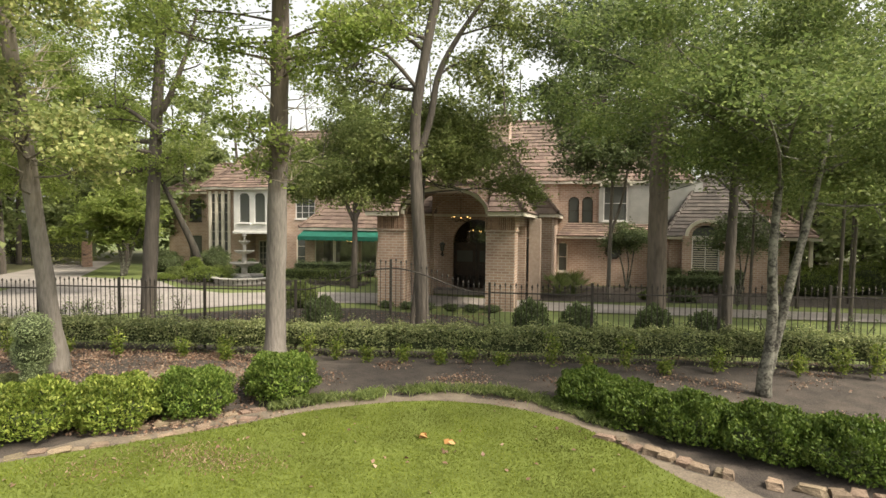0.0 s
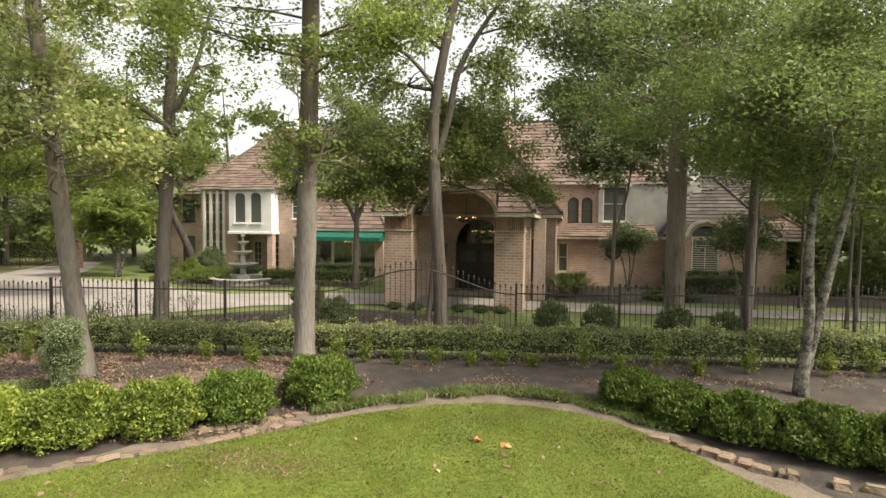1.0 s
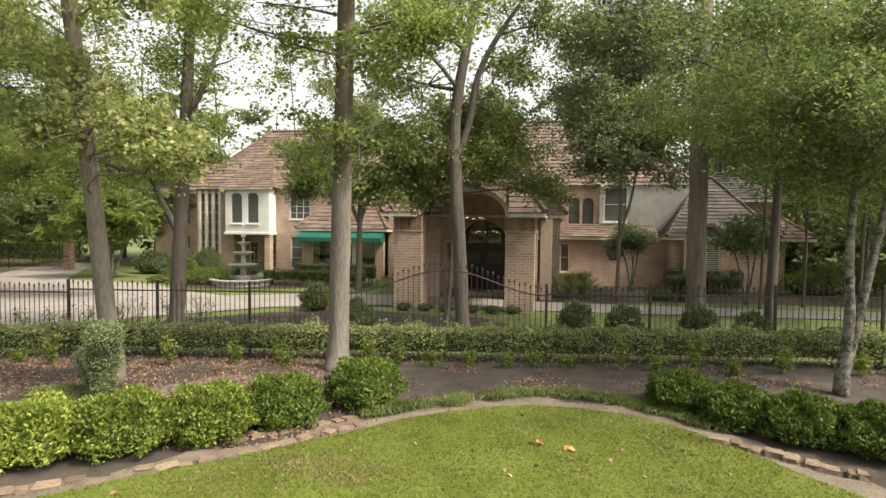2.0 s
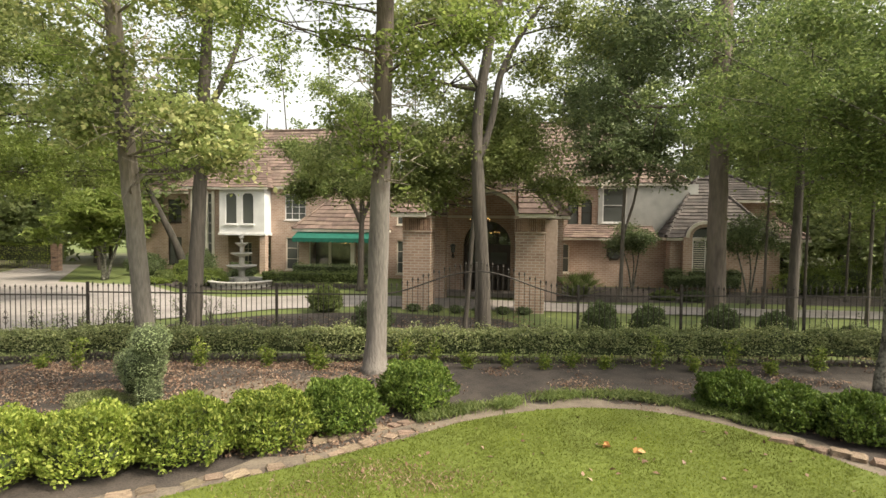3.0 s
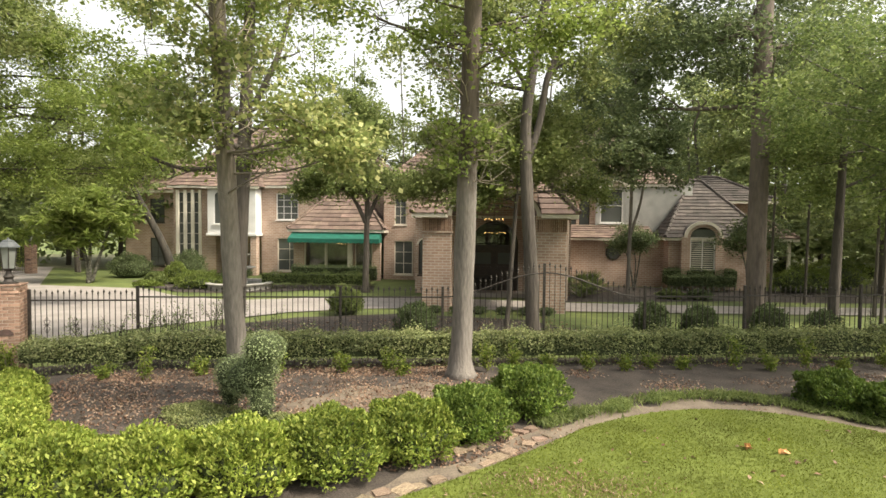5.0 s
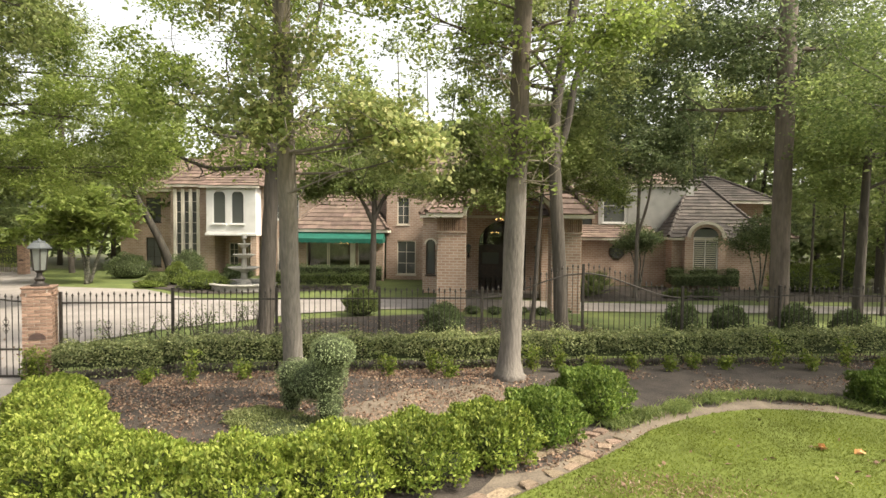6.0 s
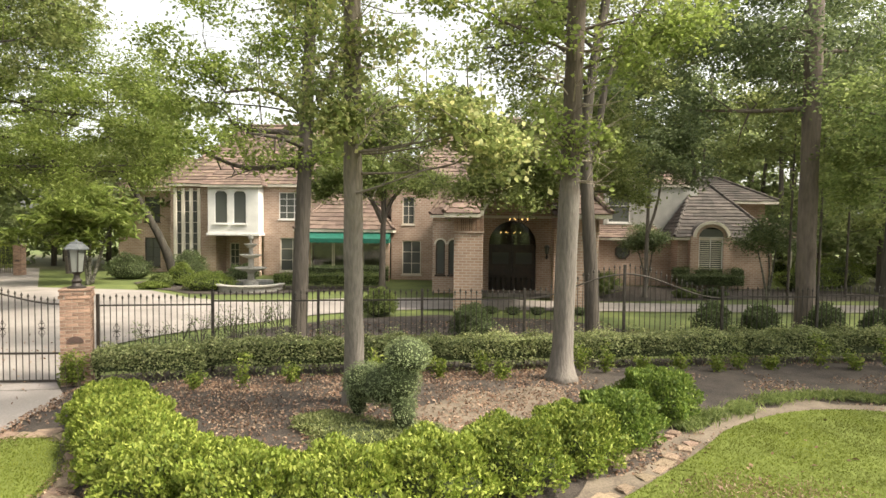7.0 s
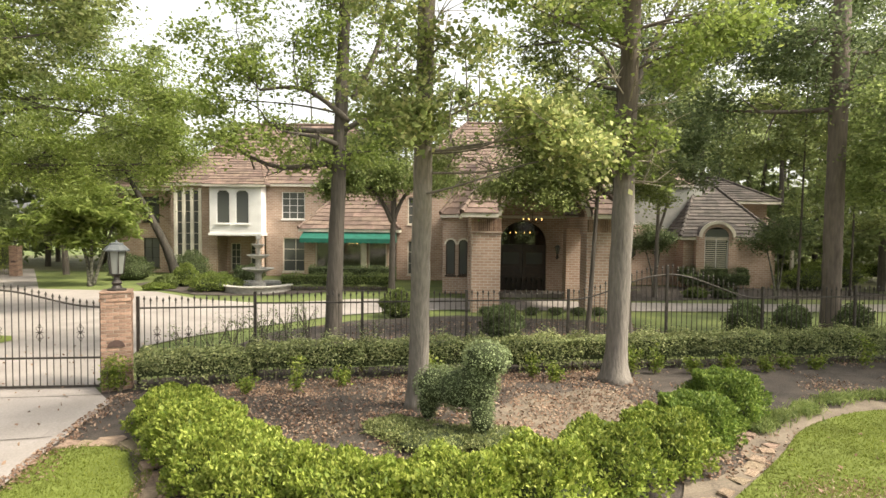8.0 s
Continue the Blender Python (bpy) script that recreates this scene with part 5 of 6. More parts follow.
# lichen-covered leaning tree
tree("multi-stemmed tree with lichen-flecked pale bark and light green leaves", [[(6.38, 10.96, 0.1, 0.125), (6.52, 11.0, 1.6, 0.10), (6.55, 11.1, 3.2, 0.08), (6.85, 11.3, 5.4, 0.06), (7.3, 11.6, 7.5, 0.04)], [(6.45, 10.97, 0.6, 0.095), (6.85, 11.0, 2.4, 0.08), (7.4, 11.2, 4.2, 0.065), (8.0, 11.6, 6.0, 0.045)]],
     [(5.6, 11.2, 5.2, 1.2, 1.1, 0.65), (7.0, 10.8, 4.9, 1.3, 1.1, 0.6), (8.6, 11.2, 4.9, 1.3, 1.1, 0.7), (6.2, 11.6, 6.2, 1.5, 1.3, 0.7), (8.0, 11.6, 6.3, 1.6, 1.3, 0.8), (10.0, 11.6, 5.4, 1.5, 1.3, 0.9), (4.7, 11.4, 6.0, 0.9, 0.9, 0.5), (7.4, 11.6, 7.8, 2.6, 2.0, 1.0), (10.2, 12.0, 7.0, 1.8, 1.5, 1.0), (4.6, 11.6, 7.3, 1.2, 1.0, 0.6), (9.6, 11.2, 4.1, 0.9, 0.8, 0.4), (2.4, 11.0, 6.1, 0.9, 0.8, 0.5), (3.6, 11.5, 5.6, 1.0, 0.9, 0.5), (4.0, 9.8, 5.9, 1.0, 0.9, 0.45), (4.3, 7.7, 5.35, 0.8, 0.8, 0.35), (5.6, 8.8, 5.6, 1.1, 1.0, 0.45), (5.7, 9.9, 6.3, 1.1, 1.0, 0.5), (7.2, 9.5, 5.7, 1.2, 1.0, 0.5), (2.2, 10.9, 7.1, 0.9, 0.8, 0.45), (3.4, 9.2, 6.9, 1.0, 0.9, 0.45)],
     90000, 0.085, LEAF_FRESH, LICHEN, 17, 0.28, 0.5, flare=1.3)
tree("slim grey-stemmed tree behind the fence with a wide green crown", [trunk(8.1, 15.95, 9, 0.165, 0.07, (0.3, 0))],
     [(7.4, 15.6, 6.2, 1.5, 1.4, 0.7), (9.4, 15.8, 6.0, 1.7, 1.5, 0.9), (8.6, 16.0, 7.8, 2.4, 2.0, 1.0), (6.0, 15.8, 7.2, 1.3, 1.2, 0.7), (11.0, 15.6, 5.0, 1.3, 1.2, 0.8), (10.8, 16.2, 7.4, 2.0, 1.6, 1.1), (12.2, 16.0, 6.0, 1.5, 1.4, 1.0)],
     27000, 0.15, LEAF_MID, DARK_BARK, 18, 0.34, 0.5)
for k, (x, y, h, low) in enumerate(((14.2, 20.0, 11, 3.6), (14.6, 26.5, 12, 6.0), (16.5, 22.5, 12, 3.4), (21.5, 29.5, 12, 3.0), (17.5, 27.5, 17, 8.0), (20.5, 22.0, 16, 5.5))):
    cs = [(x + 2.0 * math.cos(j * 2.4), y + 1.6 * math.sin(j * 2.4), low + 0.9 + (h - low) * j / 7, 1.9, 1.7, 1.0) for j in range(7)]
    tree("slender green woodland tree beside the house", [trunk(x, y, h, 0.07, 0.03, (0.3, 0.1))], cs, 13000, 0.2, (LEAF_MID, LEAF_OAK)[k % 2], DARK_BARK, 60 + k, 0.42, 0.5)
# magnolia near the house
tree("dark glossy magnolia with a tall dense crown near the house", [trunk(9.2, 31.0, 12, 0.12, 0.06, (0.2, 0)), [(9.3, 31.0, 3.2, 0.08), (9.9, 31.0, 5.2, 0.07), (10.3, 31.2, 7.5, 0.05)]],
     [(8.0, 30.8, 6.8, 1.8, 1.6, 1.1), (10.8, 31.2, 6.8, 1.9, 1.6, 1.1), (9.2, 31.0, 9.4, 2.8, 2.2, 1.8), (9.4, 31.0, 12.2, 2.2, 1.8, 1.6), (11.6, 31.2, 9.0, 1.5, 1.4, 1.2), (7.2, 31.0, 9.0, 1.5, 1.4, 1.2), (9.4, 30.6, 7.8, 2.0, 1.6, 1.2), (6.6, 30.6, 10.8, 1.8, 1.6, 1.1), (7.6, 31.0, 13.2, 2.0, 1.8, 1.2)],
     34000, 0.22, LEAF_DARK, BARK, 19, 0.38, 0.5)
tree("rounded live oak with forking trunk before the sun room", [trunk(-5.6, 35.2, 6.0, 0.21, 0.13, (0.1, 0)), [(-5.6, 35.2, 3.7, 0.15), (-6.4, 35.2, 5.2, 0.10), (-7.8, 35.2, 6.4, 0.06)], [(-5.55, 35.2, 3.7, 0.14), (-4.9, 35.2, 5.2, 0.10), (-3.6, 35.2, 6.5, 0.06)]],
     [(-7.8, 35.0, 6.0, 1.7, 1.6, 0.9), (-5.6, 35.0, 6.6, 1.9, 1.8, 1.0), (-3.8, 35.2, 6.2, 1.7, 1.6, 0.9), (-6.4, 35.2, 8.4, 2.6, 2.0, 1.3), (-4.6, 35.4, 9.2, 2.2, 1.8, 1.3), (-8.8, 35.2, 7.8, 1.5, 1.4, 1.0), (-6.6, 35.4, 10.8, 2.2, 1.8, 1.3), (-9.2, 35.0, 5.6, 1.0, 0.9, 0.7)],
     36000, 0.20, LEAF_MID, DARK_BARK, 20, 0.38, 0.5)
# large light tree on the left
tree("large airy light green tree over the drive", [trunk(-28.5, 29.5, 12, 0.3, 0.12, (4.0, 0))],
     [(-20.4, 28.6, 6.9, 2.2, 2.0, 0.9), (-17.8, 28.6, 7.3, 1.9, 1.8, 0.9), (-23.2, 28.6, 7.0, 2.4, 2.0, 1.2), (-19.0, 29, 8.8, 2.2, 2.0, 1.1), (-22.2, 29, 9.6, 2.6, 2.2, 1.4), (-24.8, 29, 9.4, 2.4, 2.0, 1.4), (-15.8, 28.8, 7.2, 1.5, 1.4, 0.9), (-16.6, 29.0, 8.8, 1.6, 1.4, 0.9), (-26.0, 28.6, 7.2, 2.2, 2.0, 1.4), (-21.2, 29, 11.0, 2.0, 1.8, 1.0), (-24.5, 29.4, 12.4, 2.8, 2.4, 1.4), (-27.5, 29, 11.0, 2.6, 2.2, 1.6), (-18.6, 28.4, 5.7, 1.2, 1.1, 0.5), (-22.0, 28.2, 5.4, 1.6, 1.4, 0.6), (-16.7, 28.6, 5.7, 1.3, 1.2, 0.9), (-19.8, 28.4, 5.3, 1.5, 1.3, 0.8), (-17.6, 28.8, 9.9, 1.4, 1.3, 1.0), (-20.2, 29.0, 11.2, 1.8, 1.5, 1.1), (-15.6, 28.8, 6.1, 0.9, 0.9, 0.7), (-19.6, 29.0, 11.9, 1.5, 1.3, 1.0), (-21.8, 29.2, 13.0, 1.8, 1.5, 1.0), (-22.6, 29.0, 11.4, 1.6, 1.4, 1.0)],
     126000, 0.145, LEAF_LIME, DARK_BARK, 21, 0.42, 0.38)
tree("dark green oak hanging over the gate side of the drive", [trunk(-27.0, 19.5, 11, 0.25, 0.1, (3.0, 0.5))],
     [(-19.6, 20.4, 9.4, 1.5, 1.3, 0.7), (-17.6, 20.5, 10.4, 1.6, 1.4, 0.8), (-16.2, 20.6, 11.8, 1.5, 1.3, 0.7), (-18.6, 20.4, 12.0, 2.0, 1.6, 0.9), (-21.6, 20.4, 10.6, 1.8, 1.5, 0.9), (-22.6, 20.2, 8.6, 1.5, 1.3, 0.8), (-17.2, 20.5, 8.9, 1.2, 1.1, 0.7), (-18.6, 20.4, 8.2, 1.2, 1.1, 0.6), (-16.3, 20.6, 9.8, 0.9, 0.9, 0.6)], 27000, 0.15, LEAF_OAK, DARK_BARK, 26, 0.4, 0.5)
tree("leaning dark tree against the house wall", [[(-19.5, 45.0, -0.5, 0.36), (-20.1, 45.0, 1.6, 0.29), (-21.5, 45, 4.6, 0.21), (-22.8, 45, 7.2, 0.12)]],
     [(-24.2, 45, 7.6, 2.4, 2.0, 1.4), (-22.0, 44.6, 8.6, 2.0, 1.8, 1.2), (-26.2, 45, 7.6, 2.2, 2.0, 1.4), (-20.0, 44.4, 9.4, 1.6, 1.4, 1.0)], 20000, 0.2, LEAF_OAK, VERY_DARK_BARK, 22, 0.45, 0.5)
tree("broad-leaved small tree with several pale stems", [[(-23.8, 41.5, -0.5, 0.14), (-24.0, 41.5, 1.4, 0.1), (-24.8, 41.5, 3.4, 0.07)], [(-23.6, 41.5, -0.45, 0.12), (-23.0, 41.5, 1.6, 0.09), (-22.4, 41.5, 3.4, 0.06)], [(-23.7, 41.5, -0.45, 0.12), (-23.6, 41.3, 2.0, 0.09), (-23.5, 41.3, 4.0, 0.06)]],
     [(-25.2, 41.3, 3.6, 1.8, 1.6, 0.8), (-22.6, 41.3, 3.8, 1.9, 1.6, 0.8), (-23.8, 41.1, 5.2, 2.2, 1.8, 0.9), (-21.9, 41.3, 3.2, 0.9, 0.9, 0.6), (-23.0, 41.2, 2.4, 1.2, 1.0, 0.6), (-24.6, 41.2, 2.4, 1.2, 1.0, 0.6), (-26.4, 41.3, 2.6, 1.2, 1.2, 0.6)], 7500, 0.62, LEAF_LIME, LICHEN, 23, 0.45, 0.22)
# crape myrtles by the right wing
for k, (x, y, s) in enumerate(((15.0, 28.3, 1.0), (11.3, 34.3, 0.85))):
    tree("small crape myrtle with twisted bare stems before the house", [[(x, y, -0.45, 0.06), (x - 0.3 * s, y, 1.0, 0.05), (x - 0.7 * s, y, 2.4 * s, 0.03)], [(x + 0.05, y, -0.4, 0.06), (x + 0.3, y, 1.2, 0.045), (x + 0.5 * s, y, 2.6 * s, 0.03)], [(x, y + 0.05, -0.4, 0.05), (x + 0.1, y, 1.2, 0.04), (x - 0.1, y, 2.8 * s, 0.025)]],
         [(x - 0.8 * s, y, 3.1 * s, 1.1 * s, 0.9, 0.6), (x + 0.8 * s, y, 3.0 * s, 1.1 * s, 0.9, 0.6), (x, y, 3.6 * s, 1.3 * s, 1.1, 0.6)], 8000, 0.14, LEAF_DARK, LICHEN, 24 + k, 0.3, 0.5, flare=1.0)


def far_woods(name, label, spots, seed, leaf, size=0.42, per=1500, low=0.08, girth=0.24):
    """A stretch of far trees: stems and loose crowns."""
    rng = np.random.default_rng(seed)
    root = thing(name, label, "woods", (0, 0, 0), kind="stuff")
    bm = bmesh.new()
    cl = []
    for x, y, h, r in spots:
        tube(bm, [(x, y, -0.6), (x + rng.uniform(-0.4, 0.4), y, h * 0.5), (x + rng.uniform(-0.8, 0.8), y, h * 0.95)], [girth, girth * 0.7, 0.05], 7, 0.1)
        for k in range(11):
            f = rng.uniform(low, 1.0)
            q = r * (1.15 - 0.6 * f)
            cl.append((x + rng.uniform(-1, 1) * q, y + rng.uniform(-1, 1) * q, h * f, q * 0.75, q * 0.75, q * 0.5))
    part("far_trunks", bm, DARK_BARK, root)
    pts = clump_points(cl, per * len(spots), rng, 0.6, 22)
    finish("far_crowns", leaf_mesh("far_crowns", pts, size, rng, 0.9, 0.55), leaf, root)


wr = random.Random(77)
back = [(x + wr.uniform(-2, 2), 58 + wr.uniform(0, 14), (16.5 if -22 < x < 16 else 20) * wr.uniform(0.8, 1.1), 3.6) for x in range(-64, 72, 4)]
far_woods("back_woods", "soft green woods standing behind the house", back, 5, LEAF_FAR, 0.62, 3600)
pines = [(x + wr.uniform(-1.5, 1.5), 57 + wr.uniform(0, 10), wr.uniform(22, 28), 3.0) for x in range(6, 46, 4)]
far_woods("back_pines", "tall airy pines standing behind the house", pines, 9, LEAF_FAR, 0.55, 2300)
thin_pines = [(x + wr.uniform(-1.5, 1.5), 57 + wr.uniform(0, 8), wr.uniform(20, 25), 2.6) for x in range(-15, 6, 4)]
far_woods("back_pines", "thin feathery pines showing sky between their boughs", thin_pines, 10, LEAF_FAR, 0.42, 2000, 0.3, 0.11)
left = [(-31 - wr.uniform(0, 22) - (6 if y > 44 else 0), y + wr.uniform(-2, 2), wr.uniform(13, 19), 3.6) for y in range(14, 62, 3)]
left += [(-24.5, 53, 15, 3.4), (-28.5, 50.5, 14, 3.2), (-25, 58, 17, 3.6), (-29, 60, 17, 3.6), (-40, 52, 16, 3.6), (-38, 44, 15, 3.4), (-36, 33, 13, 3.0)]
far_woods("side_woods", "green woods beside the drive", left, 6, LEAF_FAR, 0.58, 2700, 0.25)
right = [(24 + wr.uniform(0, 14) + max(0, 24 - y) * 0.2, y + wr.uniform(-2, 2), wr.uniform(13, 18), 3.4) for y in range(10, 58, 3)]
right += [(27, 44, 15, 3.2), (24.5, 48, 16, 3.4), (30, 40, 15, 3.4), (33, 35, 16, 3.4), (27.5, 51, 17, 3.6), (35, 44, 17, 3.6), (38, 38, 17, 3.6)]
far_woods("side_woods", "dense green woods beside the house", right, 7, LEAF_FAR, 0.5, 2900, 0.1)
street = [(x + wr.uniform(-2, 2), -22 - wr.uniform(0, 12), wr.uniform(12, 16), 3.8) for x in range(-52, 54, 6)]
far_woods("street_woods", "green trees across the street", street, 8, LEAF_FAR, 0.6, 1500)
sheet("woodland_floor", [(-70, 4), (-30, 12), (-29, 30), (-38, 57), (-30, 54), (24, 51), (25.5, 30), (24, 4), (70, 4), (70, 78), (-70, 78)], WOOD_FLOOR, -0.012, "leaf-strewn woodland floor", "ground", 2.0)

# ---- hedges and shrubs ----
for i, (a, b) in enumerate(zip(POSTS, POSTS[1:])):
    mx, my = (a[0] + b[0]) / 2, (a[1] + b[1]) / 2
    ang = math.degrees(math.atan2(b[1] - a[1], b[0] - a[0]))
    ln = math.hypot(b[0] - a[0], b[1] - a[1]) + 0.1
    if i == 0:
        mx, ln = mx + 0.12, ln - 0.25
    hedge("clipped evergreen hedge running along the iron fence", mx - 0.05, my - 0.52, ln, 0.60, 0.82 if i else 0.76, ang, 6500, 0.065, LEAF_HEDGE, 200 + i, "hedge along the fence")

SHRUBS = [(-3.1, 10.7, 0.66, 0.78), (-4.4, 9.8, 0.66, 0.74), (-5.4, 9.2, 0.68, 0.76), (-6.5, 8.75, 0.72, 0.80), (-7.6, 8.4, 0.72, 0.80), (-8.7, 8.2, 0.74, 0.80), (-9.8, 8.3, 0.74, 0.80), (-10.7, 8.9, 0.74, 0.80), (-11.3, 9.8, 0.70, 0.78), (-11.8, 10.8, 0.68, 0.74), (-12.3, 11.8, 0.64, 0.66), (-12.6, 12.6, 0.45, 0.5)]
# Leaves brighten leftwards in two steps: sunshine put into the colour.
for i, (x, y, r, h) in enumerate(SHRUBS):
    shrub("rounded yellow-green evergreen shrub in the border row" if x < -5 else "rounded bright green evergreen shrub in the border row", x, y, r, r * 0.92, h, 10500, 0.066, LEAF_SUNLIT if x < -7 else LEAF_YELLOW if x < -5 else LEAF_SHRUB, 300 + i, group="border shrubs")
RIGHT_ROW = [(2.75, 10.3, 0.58, 0.62), (3.3, 9.5, 0.58, 0.62), (4.0, 8.8, 0.62, 0.66), (4.8, 8.2, 0.65, 0.68), (5.65, 7.65, 0.68, 0.70), (6.5, 7.2, 0.7, 0.72)]
for i, (x, y, r, h) in enumerate(RIGHT_ROW):
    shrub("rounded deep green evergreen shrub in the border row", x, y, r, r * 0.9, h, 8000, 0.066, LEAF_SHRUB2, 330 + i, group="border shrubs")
for i, (x, y, r, h) in enumerate(((2.65, 16.7, 0.54, 1.2), (3.97, 16.3, 0.54, 1.15), (6.1, 16.1, 0.5, 1.15), (7.2, 15.3, 0.48, 1.05), (-4.2, 19.4, 0.65, 1.0), (9.4, 15.0, 0.6, 0.7))):
    shrub("round clipped dark green ball shrub behind the fence", x, y, r, r, h, 5200, 0.07, LEAF_BALL, 350 + i, group="ball shrubs")

# topiary in the bed: a clipped body with a raised round head, on a low mat
def topiary():
    x, y = -8.0, 10.85
    rng = np.random.default_rng(9)
    root = thing("topiary", "grey-green clipped topiary bush with raised round end", "topiary", (x, y, ground_z(x, y)), -53)
    blobs = [(-0.35, 0, 0.72, 0.42, 0.36, 0.33), (0.1, 0, 0.75, 0.45, 0.36, 0.34), (0.48, 0, 0.95, 0.34, 0.32, 0.42), (0.62, 0, 1.32, 0.38, 0.33, 0.28), (0.55, 0, 0.45, 0.2, 0.22, 0.4), (-0.55, 0, 0.4, 0.16, 0.2, 0.34)]
    pts, ups = [], []
    for a, b, c, rx, ry, rz in blobs:
        bm = bmesh.new()
        bmesh.ops.create_icosphere(bm, subdivisions=2, radius=0.86, matrix=Matrix.Translation((a, b, c)) @ Matrix.Diagonal((rx, ry, rz, 1)))
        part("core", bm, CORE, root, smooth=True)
        n = int(15000 * (rx * ry * rz) ** 0.66)
        d = rng.normal(size=(n, 3))
        d /= np.linalg.norm(d, axis=1)[:, None]
        pts.append(np.array((a, b, c)) + d * np.array((rx, ry, rz)) * rng.uniform(0.86, 1.08, size=(n, 1)))
        ups.append(d)
    p, u = np.concatenate(pts), np.concatenate(ups)
    p[:, 2] = np.maximum(p[:, 2], 0.02)
    finish("foliage", leaf_mesh("foliage", p, 0.038, rng, 0.8, 0.5, u), LEAF_TOPI, root)
    bm = bmesh.new()
    tube(bm, [(0.5, 0, -0.05), (0.52, 0, 0.5)], [0.035, 0.03], 7)
    part("stem", bm, TWIG, root)


topiary()
for i, (x, y, r, h) in enumerate(((-8.35, 10.55, 0.75, 0.2), (-7.5, 10.25, 0.6, 0.24), (-8.9, 11.1, 0.5, 0.18))):
    shrub("low mat of grey-green creeping groundcover under the topiary", x, y, r, r * 0.7, h, 3200, 0.042, LEAF_MAT, 400 + i, group="creeping mats", name="groundcover")


def path_light(x, y):
    root = thing("path_light", "small black stake garden light in the mulch beside a shrub", "garden light", (x, y, ground_z(x, y)))
    bm = bmesh.new()
    tube(bm, [(0, 0, -0.05), (0, 0, 0.20)], [0.012, 0.012], 6)
    part("stake", bm, IRON, root)
    bm = bmesh.new()
    lathe(bm, [(0.03, 0.20), (0.045, 0.215), (0.045, 0.25)], sides=10)
    part("lens", bm, GLASS, root)
    bm = bmesh.new()
    lathe(bm, [(0.065, 0.25), (0.07, 0.262), (0.03, 0.285), (0.006, 0.295)], sides=10)
    part("cap", bm, IRON, root)


path_light(-3.92, 11.4)


# young plants in front of the hedge
def sapling(x, y, h, seed):
    rng = np.random.default_rng(seed)
    root = thing("young_plant", "small upright yellow-green young plant in the mulch", "plant", (x, y, ground_z(x, y)), 0, "young plants before the hedge")
    bm = bmesh.new()
    pts = []
    for k in range(5):
        a = rng.uniform(0, 6.28)
        top = np.array((0.14 * math.cos(a), 0.14 * math.sin(a), h * rng.uniform(0.6, 1.0)))
        tube(bm, [(0, 0, -0.03), tuple(top * 0.5 + rng.normal(size=3) * 0.02), tuple(top)], [0.008, 0.006, 0.003], 4)
        f = rng.uniform(0.2, 1.05, size=(60, 1))
        pts.append(top * f + rng.normal(size=(60, 3)) * np.array((0.06, 0.06, 0.04)))
    part("stalk", bm, TWIG, root)
    finish("leaves", leaf_mesh("leaves", np.concatenate(pts), 0.08, rng, 0.9, 0.5), LEAF_YELLOW, root)


for i, (x, y, h) in enumerate(((-7.8, 13.4, 0.62), (-6.45, 13.8, 0.4), (-5.4, 13.85, 0.5), (-3.2, 13.4, 0.6), (-2.6, 13.5, 0.55), (-1.75, 13.3, 0.3), (-0.9, 13.1, 0.36), (0.0, 13.0, 0.34), (2.5, 12.75, 0.75), (4.15, 12.45, 0.6), (5.0, 12.3, 0.3), (6.1, 12.4, 0.5), (7.85, 12.2, 0.5), (8.8, 12.2, 0.6), (9.4, 12.0, 0.7), (-10.5, 13.5, 0.6), (-9.6, 14.1, 0.35), (-11.5, 13.9, 0.3), (-5.2, 13.2, 0.3), (0.6, 13.1, 0.3), (1.4, 13.0, 0.22), (3.3, 12.6, 0.35))):
    sapling(x, y, h * 1.2, 500 + i)


for i, (x, y) in enumerate(((-14.45, 15.45), (-14.2, 15.4), (-14.3, 15.5))):
    sapling(x, y, 0.85, 560 + i)


def rose_bush(x, y, h, seed):
    """Loose dark canes with a few small leaves."""
    rng = np.random.default_rng(seed)
    root = thing("rose_bush", "loose leggy rose bush with bare dark canes behind the fence", "bush", (x, y, ground_z(x, y)), 0, "rose bushes behind the fence")
    pts = []
    for k in range(7):
        a = rng.uniform(0, 6.28)
        top = np.array((0.4 * math.cos(a), 0.4 * math.sin(a), h * rng.uniform(0.7, 1.0)))
        bm = bmesh.new()
        tube(bm, [(0, 0, -0.03), tuple(top * (0.35, 0.35, 0.55)), tuple(top)], [0.012, 0.009, 0.005], 5)
        part("cane", bm, DARK_BARK, root)
        pts.append(top * rng.uniform(0.6, 1.05, size=(26, 1)) + rng.normal(size=(26, 3)) * 0.07)
    finish("leaves", leaf_mesh("leaves", np.concatenate(pts), 0.06, rng, 0.9, 0.55), LEAF_DARK, root)


for i, (x, y) in enumerate(((-13.2, 17.0), (-12.6, 17.3), (-11.9, 16.9), (-11.2, 17.2), (-10.6, 16.8), (-8.6, 17.4), (10.3, 14.6), (11.2, 14.9), (8.9, 15.0), (-12.4, 18.9), (-11.7, 20.1), (-11.0, 21.2), (-10.3, 19.6), (-11.6, 18.4), (-10.4, 22.2))):
    rose_bush(x, y, 1.15, 700 + i)

# ---- stone edging ----
STONE_MESHES = []
